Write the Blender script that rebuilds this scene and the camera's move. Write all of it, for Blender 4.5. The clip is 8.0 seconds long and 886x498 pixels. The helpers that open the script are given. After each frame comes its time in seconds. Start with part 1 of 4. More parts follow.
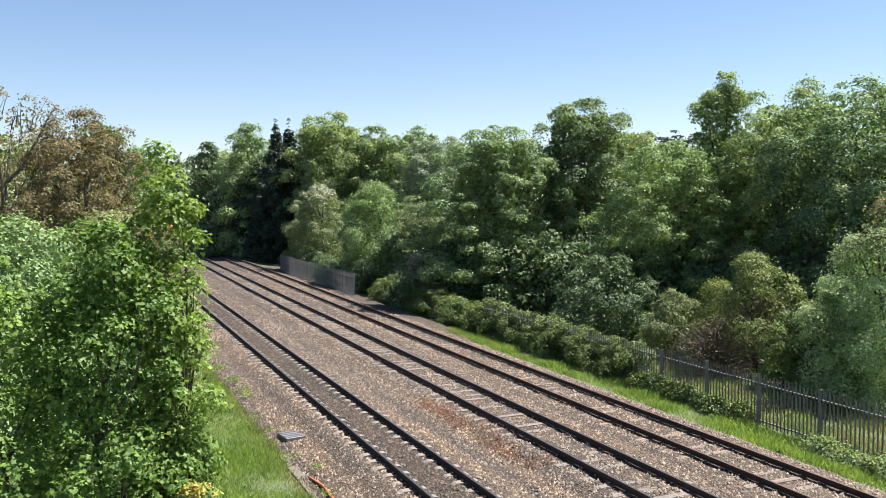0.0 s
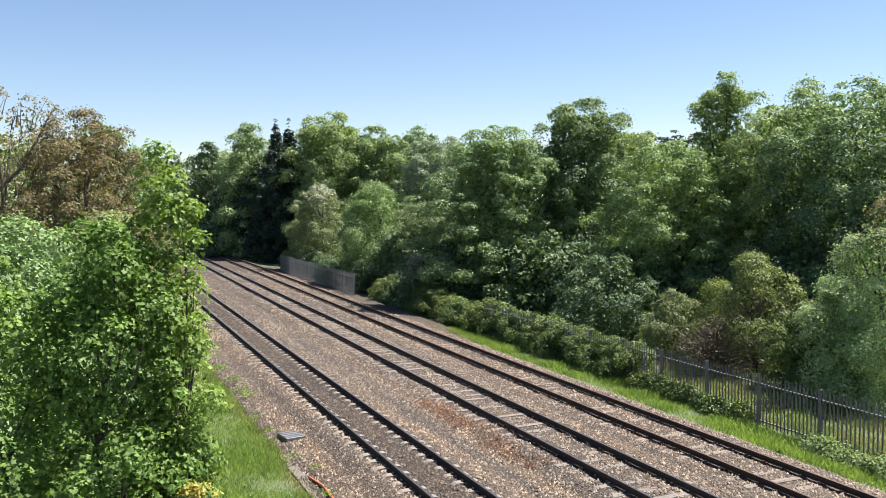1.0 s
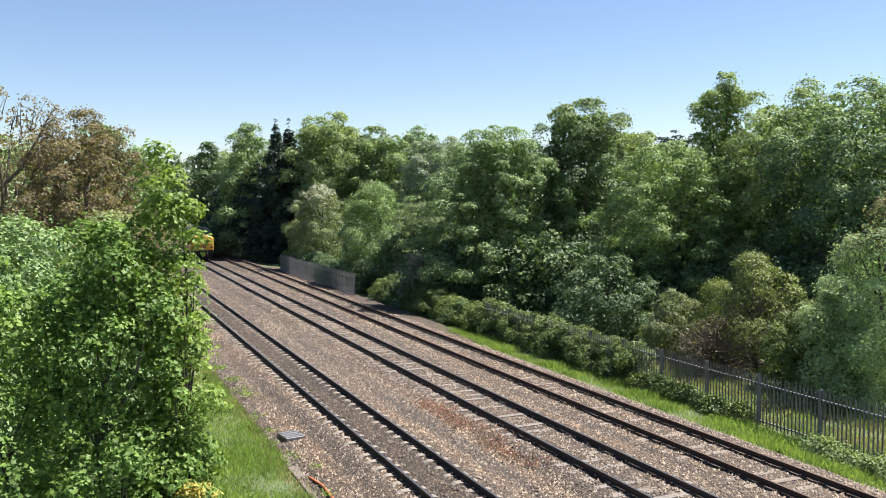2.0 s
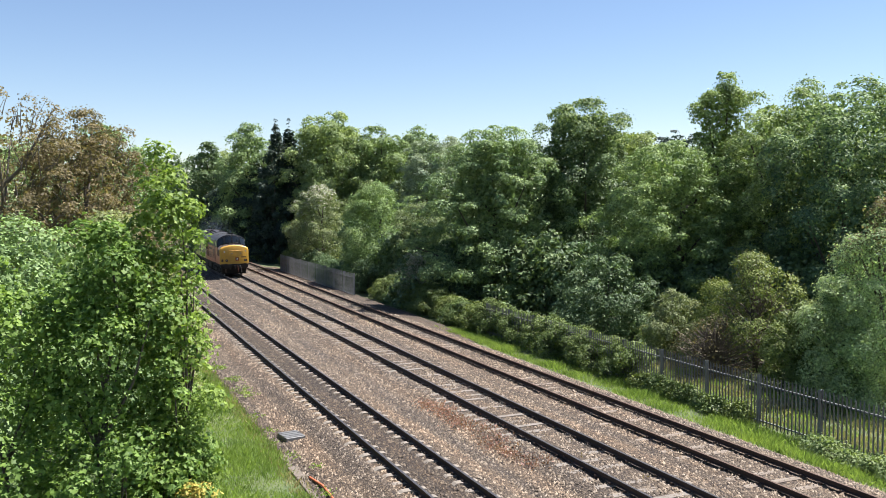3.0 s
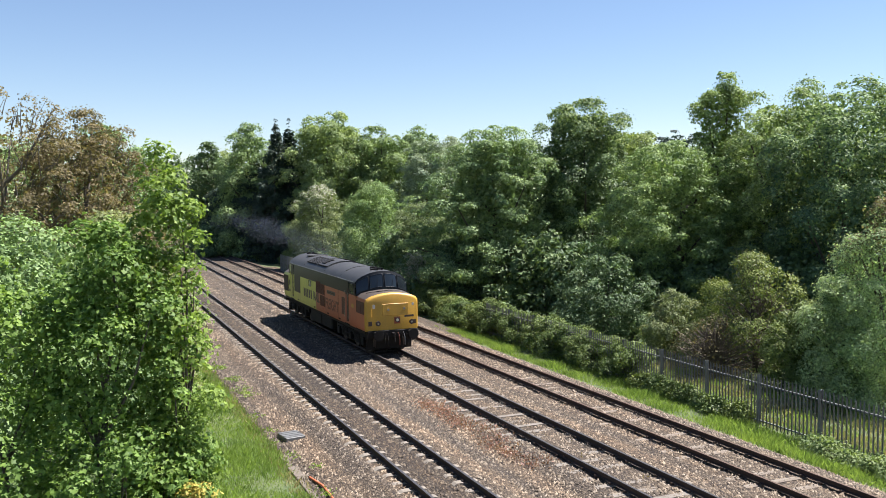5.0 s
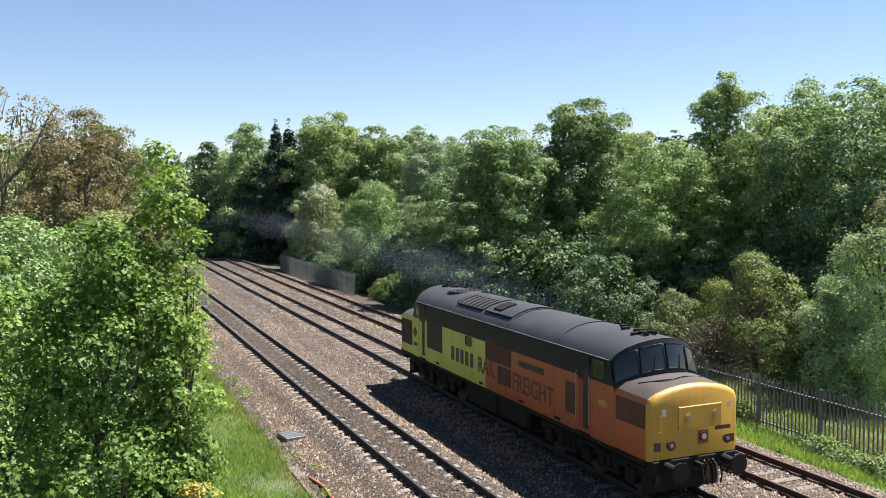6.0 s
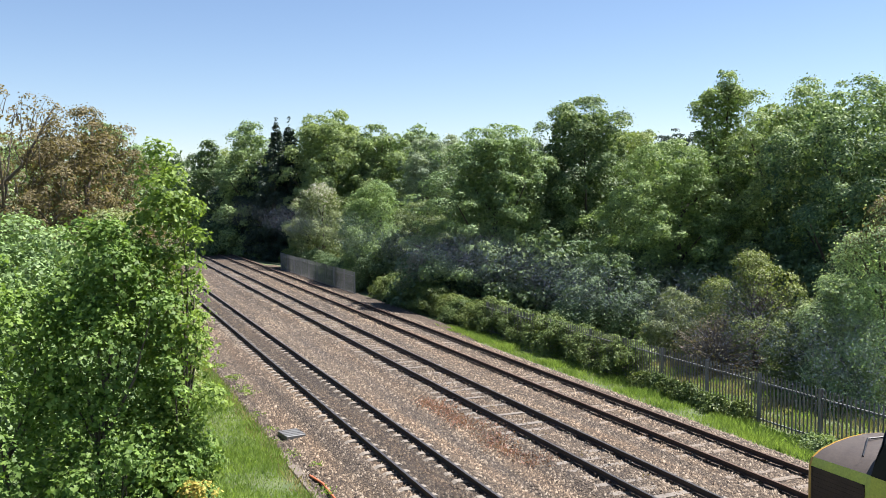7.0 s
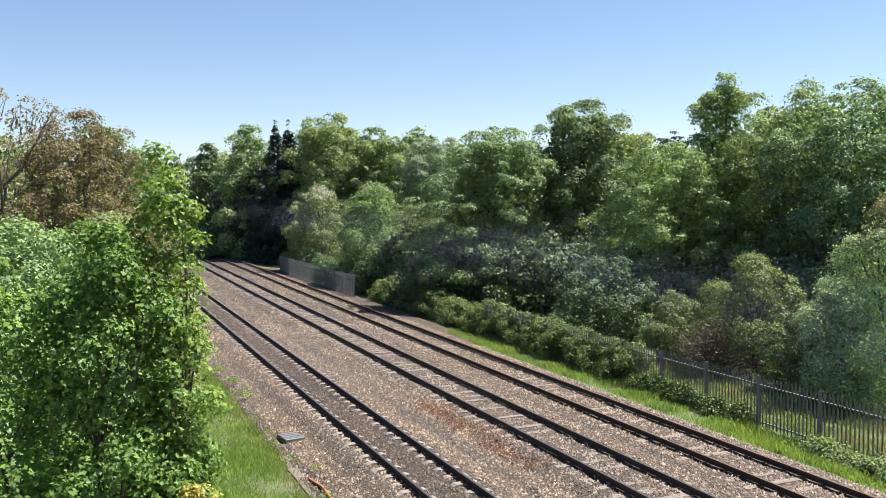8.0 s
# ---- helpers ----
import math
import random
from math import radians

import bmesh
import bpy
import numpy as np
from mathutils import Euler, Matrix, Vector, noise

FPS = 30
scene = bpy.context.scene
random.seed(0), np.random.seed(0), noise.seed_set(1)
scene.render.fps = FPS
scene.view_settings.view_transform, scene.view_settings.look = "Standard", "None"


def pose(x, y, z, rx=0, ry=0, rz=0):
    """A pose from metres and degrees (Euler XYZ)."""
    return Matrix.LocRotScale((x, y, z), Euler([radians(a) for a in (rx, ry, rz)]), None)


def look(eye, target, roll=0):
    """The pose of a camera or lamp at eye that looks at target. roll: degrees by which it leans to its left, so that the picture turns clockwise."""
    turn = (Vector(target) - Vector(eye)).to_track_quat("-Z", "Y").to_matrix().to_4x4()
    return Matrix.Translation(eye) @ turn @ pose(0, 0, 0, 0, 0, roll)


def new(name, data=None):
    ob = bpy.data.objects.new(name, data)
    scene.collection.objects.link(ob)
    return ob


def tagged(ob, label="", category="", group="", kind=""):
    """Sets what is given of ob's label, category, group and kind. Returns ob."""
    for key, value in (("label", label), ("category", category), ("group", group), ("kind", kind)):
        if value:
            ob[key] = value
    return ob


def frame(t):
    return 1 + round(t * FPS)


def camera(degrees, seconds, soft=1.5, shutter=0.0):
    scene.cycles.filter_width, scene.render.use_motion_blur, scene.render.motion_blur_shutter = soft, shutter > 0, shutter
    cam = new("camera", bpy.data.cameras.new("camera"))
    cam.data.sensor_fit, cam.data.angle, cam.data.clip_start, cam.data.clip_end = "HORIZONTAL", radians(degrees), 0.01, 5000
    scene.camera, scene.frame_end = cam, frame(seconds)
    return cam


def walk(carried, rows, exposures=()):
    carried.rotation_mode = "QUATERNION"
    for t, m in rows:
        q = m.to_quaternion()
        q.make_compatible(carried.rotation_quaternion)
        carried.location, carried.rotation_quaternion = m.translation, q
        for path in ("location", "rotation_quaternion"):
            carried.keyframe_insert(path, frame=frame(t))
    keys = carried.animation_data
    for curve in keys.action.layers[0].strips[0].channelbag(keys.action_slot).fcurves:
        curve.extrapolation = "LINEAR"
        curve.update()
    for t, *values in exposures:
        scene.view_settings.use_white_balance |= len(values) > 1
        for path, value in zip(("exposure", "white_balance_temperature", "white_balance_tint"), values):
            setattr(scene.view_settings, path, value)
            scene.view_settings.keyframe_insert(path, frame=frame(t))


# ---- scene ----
cam = camera(53.18, 8.0, soft=0.8)
EYE = Vector((-13.927, 0.0, 7.70))


def view(yaw, down, roll):
    a, b = radians(yaw), radians(down)
    way = Vector((math.sin(a) * math.cos(b), math.cos(a) * math.cos(b), -math.sin(b)))
    return look(EYE, EYE + way, roll)


STILL = (22.683, 3.671, -0.588)
walk(cam, [
    (0.0, view(*STILL)),
    (6.5, view(*STILL)),
    (6.7, view(22.683, 3.69, -0.588)),
    (7.0, view(22.66, 3.775, -0.56)),
    (7.25, view(22.69, 3.68, -0.60)),
    (7.5, view(22.73, 3.575, -0.62)),
    (8.0, view(22.71, 3.595, -0.61)),
], exposures=[(0.0, 1.44, 6200, 15.5), (8.0, 1.44, 6200, 15.5)])

# ---- world, sun ----
SUN_WAY = Vector((0.50, -0.03, 0.86)).normalized()      # from the ground to the sun
sun_up = math.asin(SUN_WAY.z)
world = bpy.data.worlds.new("sky")
world.use_nodes = True
scene.world = world
wn = world.node_tree.nodes
sky = wn.new("ShaderNodeTexSky")
sky.sky_type = "NISHITA"
sky.sun_disc = False
sky.sun_elevation = sun_up
sky.sun_rotation = math.atan2(SUN_WAY.x, SUN_WAY.y)
sky.air_density, sky.dust_density, sky.ozone_density = 0.95, 0.0, 2.0
wn["Background"].inputs["Strength"].default_value = 0.052
world.node_tree.links.new(sky.outputs["Color"], wn["Background"].inputs["Color"])
sun = new("sun", bpy.data.lights.new("sun", "SUN"))
sun.data.energy, sun.data.angle, sun.data.color = 5.0, radians(0.53), (1.0, 0.95, 0.87)
sun.matrix_world = look(SUN_WAY * 100, (0, 0, 0))


# ---- materials ----
def mat(name, rough=0.8, metal=0.0, spec=0.5):
    m = bpy.data.materials.new(name)
    m.use_nodes = True
    b = m.node_tree.nodes["Principled BSDF"]
    b.inputs["Roughness"].default_value = rough
    b.inputs["Metallic"].default_value = metal
    b.inputs["Specular IOR Level"].default_value = spec
    return m, m.node_tree.nodes, m.node_tree.links, b


def ramp(nodes, links, fac, stops):
    r = nodes.new("ShaderNodeValToRGB")
    e = r.color_ramp.elements
    while len(e) < len(stops):
        e.new(0.5)
    for k, (at, c) in enumerate(stops):
        e[k].position, e[k].color = at, (*c, 1)
    links.new(fac, r.inputs["Fac"])
    return r.outputs["Color"]


def noise_fac(nodes, links, scale, detail=4.0, rough=0.6, stretch=None, kind="Object"):
    co = nodes.new("ShaderNodeTexCoord").outputs[kind]
    if stretch:
        mp = nodes.new("ShaderNodeMapping")
        mp.inputs["Scale"].default_value = stretch
        links.new(co, mp.inputs["Vector"])
        co = mp.outputs["Vector"]
    n = nodes.new("ShaderNodeTexNoise")
    n.inputs["Scale"].default_value = scale
    n.inputs["Detail"].default_value = detail
    n.inputs["Roughness"].default_value = rough
    links.new(co, n.inputs["Vector"])
    return n.outputs["Fac"]


def mixed(nodes, links, a, b, fac, blend="MIX"):
    x = nodes.new("ShaderNodeMix")
    x.data_type, x.blend_type = "RGBA", blend
    for sock, v in ((x.inputs[6], a), (x.inputs[7], b), (x.inputs[0], fac)):
        if isinstance(v, (tuple, float, int)):
            sock.default_value = (*v, 1) if isinstance(v, tuple) else v
        else:
            links.new(v, sock)
    return x.outputs[2]


def bump(nodes, links, b, height, strength=0.4, dist=0.01):
    n = nodes.new("ShaderNodeBump")
    n.inputs["Strength"].default_value, n.inputs["Distance"].default_value = strength, dist
    links.new(height, n.inputs["Height"])
    links.new(n.outputs["Normal"], b.inputs["Normal"])


def worn(name, colour, dirt, rough=0.5, metal=0.0, scale=3.0, amount=0.5, fine=40.0, stretch=None, relief=0.1):
    """A painted or cast surface with broad dirt and fine grain."""
    m, n, l, b = mat(name, rough, metal)
    big = noise_fac(n, l, scale, 5, 0.65, stretch)
    f = ramp(n, l, big, [(0.35, (0, 0, 0)), (0.75, (amount, amount, amount))])
    c = mixed(n, l, colour, dirt, f)
    small = noise_fac(n, l, fine, 3, 0.7)
    g = ramp(n, l, small, [(0.3, (0.8, 0.8, 0.8)), (0.7, (1.12, 1.12, 1.12))])
    l.new(mixed(n, l, c, g, 1.0, "MULTIPLY"), b.inputs["Base Color"])
    if relief:
        bump(n, l, b, small, relief, 0.01)
    return m


def leaf_mat(name, dark, light, glow=0.30, patch=0.45, gloss=0.58):
    """Leaves: colour from leaf to leaf and in patches, light passing through."""
    m, n, l, b = mat(name, gloss)
    b.inputs["Specular IOR Level"].default_value = 0.25
    geo = n.new("ShaderNodeNewGeometry")
    c = ramp(n, l, geo.outputs["Random Per Island"], [(0.0, dark), (0.75, light), (1.0, tuple(min(1, v * 1.25) for v in light))])
    p = noise_fac(n, l, patch, 3, 0.6)
    g = ramp(n, l, p, [(0.3, (0.72, 0.76, 0.75)), (0.7, (1.18, 1.12, 1.0))])
    c = mixed(n, l, c, g, 1.0, "MULTIPLY")
    who = ramp(n, l, n.new("ShaderNodeObjectInfo").outputs["Random"], [(0.0, (0.88, 0.94, 0.98)), (0.5, (1.0, 1.0, 1.0)), (1.0, (1.12, 1.06, 0.94))])
    c = mixed(n, l, c, who, 1.0, "MULTIPLY")
    l.new(c, b.inputs["Base Color"])
    t = n.new("ShaderNodeBsdfTranslucent")
    l.new(mixed(n, l, c, (1.15, 1.20, 0.62), 1.0, "MULTIPLY"), t.inputs["Color"])
    x = n.new("ShaderNodeMixShader")
    x.inputs[0].default_value = glow
    l.new(b.outputs[0], x.inputs[1])
    l.new(t.outputs[0], x.inputs[2])
    l.new(x.outputs[0], n["Material Output"].inputs["Surface"])
    return m


M_LEAF_NEAR = leaf_mat("leaf_fresh", (0.081, 0.150, 0.033), (0.208, 0.304, 0.072), 0.38, 0.6, 0.55)
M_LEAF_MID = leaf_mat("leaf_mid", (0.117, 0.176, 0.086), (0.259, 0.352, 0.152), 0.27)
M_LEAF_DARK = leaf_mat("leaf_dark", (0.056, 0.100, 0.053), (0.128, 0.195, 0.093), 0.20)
M_LEAF_LIME = leaf_mat("leaf_lime", (0.152, 0.210, 0.094), (0.280, 0.357, 0.163), 0.36)
M_LEAF_YELLOW = leaf_mat("leaf_yellowish", (0.136, 0.171, 0.086), (0.252, 0.294, 0.152), 0.33)
M_LEAF_SILVER = leaf_mat("leaf_silver", (0.168, 0.221, 0.160), (0.280, 0.349, 0.264), 0.33)
M_LEAF_BRONZE = leaf_mat("leaf_bronze", (0.115, 0.096, 0.057), (0.215, 0.179, 0.098), 0.40)
M_LEAF_IVY = leaf_mat("leaf_ivy", (0.076, 0.117, 0.039), (0.184, 0.239, 0.077), 0.26, 0.7, 0.5)
M_LEAF_BRAMBLE = leaf_mat("leaf_bramble", (0.208, 0.277, 0.163), (0.461, 0.557, 0.330), 0.52, 0.8)
M_LEAF_GREEN = leaf_mat("leaf_green", (0.112, 0.171, 0.071), (0.252, 0.350, 0.134), 0.28)
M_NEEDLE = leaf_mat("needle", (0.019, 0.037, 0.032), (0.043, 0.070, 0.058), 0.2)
M_BLOSSOM = leaf_mat("blossom", (0.425, 0.397, 0.355), (0.579, 0.545, 0.515), 0.3)
M_BLOSSOM_YELLOW = leaf_mat("blossom_yellow", (0.383, 0.314, 0.056), (0.510, 0.413, 0.113), 0.3)
M_WEED_RED = leaf_mat("weed_red", (0.204, 0.108, 0.094), (0.365, 0.223, 0.202), 0.3)
M_WEED_DRY = leaf_mat("weed_dry", (0.137, 0.099, 0.047), (0.255, 0.198, 0.103), 0.3)
M_TWIG = worn("twig", (0.109, 0.085, 0.061), (0.204, 0.177, 0.136), 0.9, scale=2.0, fine=25)
M_BARK = worn("bark", (0.058, 0.044, 0.033), (0.129, 0.116, 0.088), 0.9, scale=1.5, amount=0.7, fine=18, stretch=(1, 1, 0.3), relief=0.6)
M_BARK_PALE = worn("bark_pale", (0.150, 0.129, 0.102), (0.068, 0.054, 0.041), 0.9, scale=1.5, amount=0.7, fine=18, stretch=(1, 1, 0.3), relief=0.6)


def grass_mat(name, a, b_, c_):
    m, n, l, b = mat(name, 0.8)
    f = noise_fac(n, l, 0.35, 6, 0.7)
    c = ramp(n, l, f, [(0.3, a), (0.5, b_), (0.72, c_)])
    s = noise_fac(n, l, 9.0, 4, 0.75)
    g = ramp(n, l, s, [(0.3, (0.6, 0.6, 0.6)), (0.7, (1.25, 1.25, 1.2))])
    l.new(mixed(n, l, c, g, 1.0, "MULTIPLY"), b.inputs["Base Color"])
    bump(n, l, b, s, 0.8, 0.08)
    return m


M_GROUND = grass_mat("rough_grass", (0.052, 0.089, 0.023), (0.085, 0.112, 0.038), (0.138, 0.145, 0.066))
M_GRASS = leaf_mat("grass_blade", (0.138, 0.216, 0.058), (0.249, 0.351, 0.105), 0.48, 0.5, 0.55)
M_GRASS_DRY = leaf_mat("grass_straw", (0.222, 0.190, 0.113), (0.374, 0.322, 0.206), 0.4, 0.5, 0.6)


def oil_stain(n, l):
    """Oil and brake dust, dark between the rails of the near line, with a ragged edge."""
    xyz = n.new("ShaderNodeSeparateXYZ")
    l.new(n.new("ShaderNodeTexCoord").outputs["Object"], xyz.inputs[0])
    off = n.new("ShaderNodeMath")
    off.operation = "ADD"
    off.inputs[1].default_value = 5.016
    l.new(xyz.outputs[0], off.inputs[0])
    far = n.new("ShaderNodeMath")
    far.operation = "ABSOLUTE"
    l.new(off.outputs[0], far.inputs[0])
    rag = n.new("ShaderNodeMath")
    rag.operation = "MULTIPLY_ADD"
    rag.inputs[1].default_value = 0.5
    l.new(noise_fac(n, l, 2.2, 4, 0.7), rag.inputs[0])
    l.new(far.outputs[0], rag.inputs[2])
    return ramp(n, l, rag.outputs[0], [(0.72, (0.50, 0.49, 0.48)), (1.0, (1, 1, 1))])


def ballast_mat():
    m, n, l, b = mat("ballast", 0.92)
    co = n.new("ShaderNodeTexCoord").outputs["Object"]
    v = n.new("ShaderNodeTexVoronoi")
    v.inputs["Scale"].default_value = 17.0
    l.new(co, v.inputs["Vector"])
    stone = ramp(n, l, v.outputs["Color"], [(0.0, (0.059, 0.043, 0.029)), (0.35, (0.110, 0.083, 0.056)),
                                              (0.65, (0.152, 0.120, 0.085)), (1.0, (0.216, 0.181, 0.140))])
    # shade between stones put into the colour, darker away from each cell's middle
    gap_shade = ramp(n, l, v.outputs["Distance"], [(0.25, (1, 1, 1)), (0.62, (0.30, 0.28, 0.26))])
    c = mixed(n, l, stone, gap_shade, 1.0, "MULTIPLY")
    lines = noise_fac(n, l, 1.0, 4, 0.6, (1.4, 0.06, 1))
    tint = ramp(n, l, lines, [(0.32, (0.54, 0.54, 0.56)), (0.5, (0.81, 0.785, 0.74)), (0.68, (0.99, 0.89, 0.775))])
    c = mixed(n, l, c, tint, 1.0, "MULTIPLY")
    blot = noise_fac(n, l, 0.5, 5, 0.65)
    tint2 = ramp(n, l, blot, [(0.35, (0.86, 0.84, 0.84)), (0.65, (1.1, 1.06, 1.0))])
    c = mixed(n, l, c, oil_stain(n, l), 1.0, "MULTIPLY")
    l.new(mixed(n, l, c, tint2, 1.0, "MULTIPLY"), b.inputs["Base Color"])
    inv = n.new("ShaderNodeMath")
    inv.operation = "SUBTRACT"
    inv.inputs[0].default_value = 1.0
    l.new(v.outputs["Distance"], inv.inputs[1])
    bump(n, l, b, inv.outputs[0], 0.9, 0.04)
    return m


def stone_mat():
    m, n, l, b = mat("ballast_stone", 0.9)
    geo = n.new("ShaderNodeNewGeometry")
    c = ramp(n, l, geo.outputs["Random Per Island"], [(0.0, (0.033, 0.026, 0.022)), (0.3, (0.115, 0.090, 0.066)),
                                                       (0.7, (0.200, 0.161, 0.118)), (1.0, (0.352, 0.300, 0.235))])
    lines = noise_fac(n, l, 1.0, 4, 0.6, (1.4, 0.06, 1))
    tint = ramp(n, l, lines, [(0.32, (0.54, 0.54, 0.56)), (0.5, (0.81, 0.785, 0.74)), (0.68, (0.99, 0.89, 0.775))])
    c = mixed(n, l, c, tint, 1.0, "MULTIPLY")
    l.new(mixed(n, l, c, oil_stain(n, l), 1.0, "MULTIPLY"), b.inputs["Base Color"])
    return m


M_BALLAST, M_STONE = ballast_mat(), stone_mat()
M_CONCRETE = worn("concrete", (0.243, 0.214, 0.174), (0.128, 0.107, 0.082), 0.9, scale=2.5, amount=0.8, fine=30, relief=0.3)
M_CONCRETE_OLD = worn("old_concrete", (0.215, 0.19, 0.16), (0.11, 0.095, 0.075), 0.9, scale=2.5, amount=0.9, fine=30, relief=0.3)
M_TIMBER = worn("old_timber", (0.136, 0.109, 0.082), (0.245, 0.211, 0.170), 0.9, scale=2.0, amount=0.8, fine=30, stretch=(0.3, 3, 3), relief=0.4)
M_RAIL = worn("rail_side", (0.034, 0.024, 0.019), (0.065, 0.037, 0.024), 0.8, 0.0, scale=3, amount=0.7, fine=40)
M_RAIL_RUSTY = worn("rail_side_rusty", (0.033, 0.020, 0.014), (0.058, 0.034, 0.022), 0.85, 0.0, scale=3, amount=0.7, fine=40)
M_RAIL_TOP = worn("rail_head", (0.116, 0.112, 0.109), (0.068, 0.054, 0.048), 0.45, 0.7, scale=2, amount=0.5, fine=60, relief=0)
M_RAIL_TOP_RUSTY = worn("rail_head_rusty", (0.082, 0.051, 0.034), (0.116, 0.068, 0.041), 0.7, 0.2, scale=2, amount=0.6, fine=60)
M_CLIP = worn("clip_steel", (0.061, 0.041, 0.031), (0.109, 0.068, 0.041), 0.8, 0.2)
M_GALV = worn("galvanised_steel", (0.197, 0.207, 0.207), (0.115, 0.111, 0.096), 0.6, 0.3, scale=2.5, amount=0.6, fine=35)
# same steel made paler: daylight on the far fence put into its colour
M_GALV_LIT = worn("galvanised_steel_lit", (0.36, 0.37, 0.37), (0.22, 0.21, 0.19), 0.6, 0.2, scale=2.5, amount=0.6, fine=35)


# ---- building helpers ----
def part(name, bm, material, parent=None, label="", smooth=False):
    me = bpy.data.meshes.new(name)
    bm.to_mesh(me)
    bm.free()
    for m in (material if isinstance(material, (list, tuple)) else [material]):
        me.materials.append(m)
    if smooth:
        me.shade_smooth()
    ob = new(name, me)
    if parent is not None:
        ob.parent = parent
    if label:
        tagged(ob, label)
    return ob


def raw(name, verts, faces, material, parent=None, smooth=False):
    """A mesh from arrays: verts n x 3, faces m x 3 or m x 4."""
    verts, faces = np.asarray(verts, dtype=np.float32), np.asarray(faces, dtype=np.int32)
    me = bpy.data.meshes.new(name)
    k = faces.shape[1]
    me.vertices.add(len(verts))
    me.vertices.foreach_set("co", verts.ravel())
    me.loops.add(faces.size)
    me.loops.foreach_set("vertex_index", faces.ravel())
    me.polygons.add(len(faces))
    me.polygons.foreach_set("loop_start", np.arange(0, faces.size, k, dtype=np.int32))
    me.update(calc_edges=True)
    me.materials.append(material)
    if smooth:
        me.shade_smooth()
    ob = new(name, me)
    if parent is not None:
        ob.parent = parent
    return ob


def thing(name, x, y, z, label, category, group="", kind="", rz=0):
    ob = new(name)
    ob.empty_display_size = 0.2
    ob.matrix_basis = pose(x, y, z, 0, 0, rz)
    return tagged(ob, label, category, group, kind)


def box(bm, x0, x1, y0, y1, z0, z1, bevel=0.0, mi=0):
    r = bmesh.ops.create_cube(bm, size=1.0, matrix=Matrix.LocRotScale(((x0 + x1) / 2, (y0 + y1) / 2, (z0 + z1) / 2), None, (abs(x1 - x0), abs(y1 - y0), abs(z1 - z0))))
    if bevel:
        es = list({e for v in r["verts"] for e in v.link_edges})
        r = bmesh.ops.bevel(bm, geom=es, offset=bevel, segments=1, affect="EDGES")
    for v in r["verts"]:
        for f in v.link_faces:
            f.material_index = mi
    return bm


def rod(bm, a, b, r, n=8, r2=None):
    a, b = Vector(a), Vector(b)
    q = (b - a).to_track_quat("Z", "Y")
    bmesh.ops.create_cone(bm, cap_ends=True, segments=n, radius1=r, radius2=r if r2 is None else r2, depth=(b - a).length,
                          matrix=Matrix.Translation((a + b) / 2) @ q.to_matrix().to_4x4())
    return bm


def tube(path, radii, sides=6):
    """Verts and quads of a tapered tube along a path."""
    path = np.asarray(path, float)
    vs, fs = [], []
    for i, (p_, r) in enumerate(zip(path, radii)):
        d = path[min(i + 1, len(path) - 1)] - path[max(i - 1, 0)]
        d = d / (np.linalg.norm(d) + 1e-9)
        u = np.cross(d, (0.3, 0.9, 0.2) if abs(d[2]) > 0.8 else (0, 0, 1.0))
        u /= np.linalg.norm(u) + 1e-9
        w = np.cross(d, u)
        for k in range(sides):
            a = 2 * math.pi * k / sides
            vs.append(p_ + r * (math.cos(a) * u + math.sin(a) * w))
    for i in range(len(path) - 1):
        for k in range(sides):
            k2 = (k + 1) % sides
            fs.append((i * sides + k, i * sides + k2, (i + 1) * sides + k2, (i + 1) * sides + k))
    return vs, fs


def leaf_arrays(pos, nrm, size, rng, lobed=False):
    """Plain leaves for what stands far off, or lobed ones, at pos, facing nrm."""
    n = len(pos)
    nrm = nrm / (np.linalg.norm(nrm, axis=1, keepdims=True) + 1e-9)
    t = rng.normal(size=(n, 3))
    t -= (t * nrm).sum(1, keepdims=True) * nrm
    t /= np.linalg.norm(t, axis=1, keepdims=True) + 1e-9
    w = np.cross(nrm, t)
    s = (size * rng.uniform(0.55, 1.4, n))[:, None]
    if not lobed:
        shape = [(-0.55, 0, 0), (0.40, 0.42, 0.06), (0.40, -0.42, 0.06)]
        tri = [(0, 1, 2)]
    else:
        shape = [(-0.45, 0, 0), (0.06, 0.52, 0.10), (0.14, 0.20, 0.03), (0.64, 0, -0.12), (0.14, -0.20, 0.03), (0.06, -0.52, 0.10)]
        tri = [(0, 1, 2), (0, 2, 4), (0, 4, 5), (2, 3, 4)]
    v = np.stack([pos + s * (a * t + b * w + c * nrm) for a, b, c in shape], 1)
    f = (np.arange(n)[:, None, None] * len(shape) + np.array(tri)[None]).reshape(-1, 3)
    return v.reshape(-1, 3), f


def outline(kind, h):
    """Width of a crown at relative height h, 0 at its foot to 1 at its top."""
    h = np.clip(h, 0, 1)
    if kind == "cone":
        return 0.03 + 0.97 * (1 - h) ** 0.85
    if kind == "spire":
        return 0.14 + 0.86 * (1 - h) ** 0.6
    if kind == "column":
        return 0.25 + 0.75 * np.clip(1 - np.abs(2 * h - 0.8) ** 2.6 / 1.7, 0, 1) ** 0.5
    if kind == "dome":
        return np.clip(1 - h ** 4.0, 0, 1) ** 0.5
    if kind == "skirt":
        return np.clip(1 - h ** 2.8, 0, 1) ** 0.55
    return np.clip(1 - np.abs(2 * h - 0.85) ** 2.6 / 1.45, 0, 1) ** 0.5


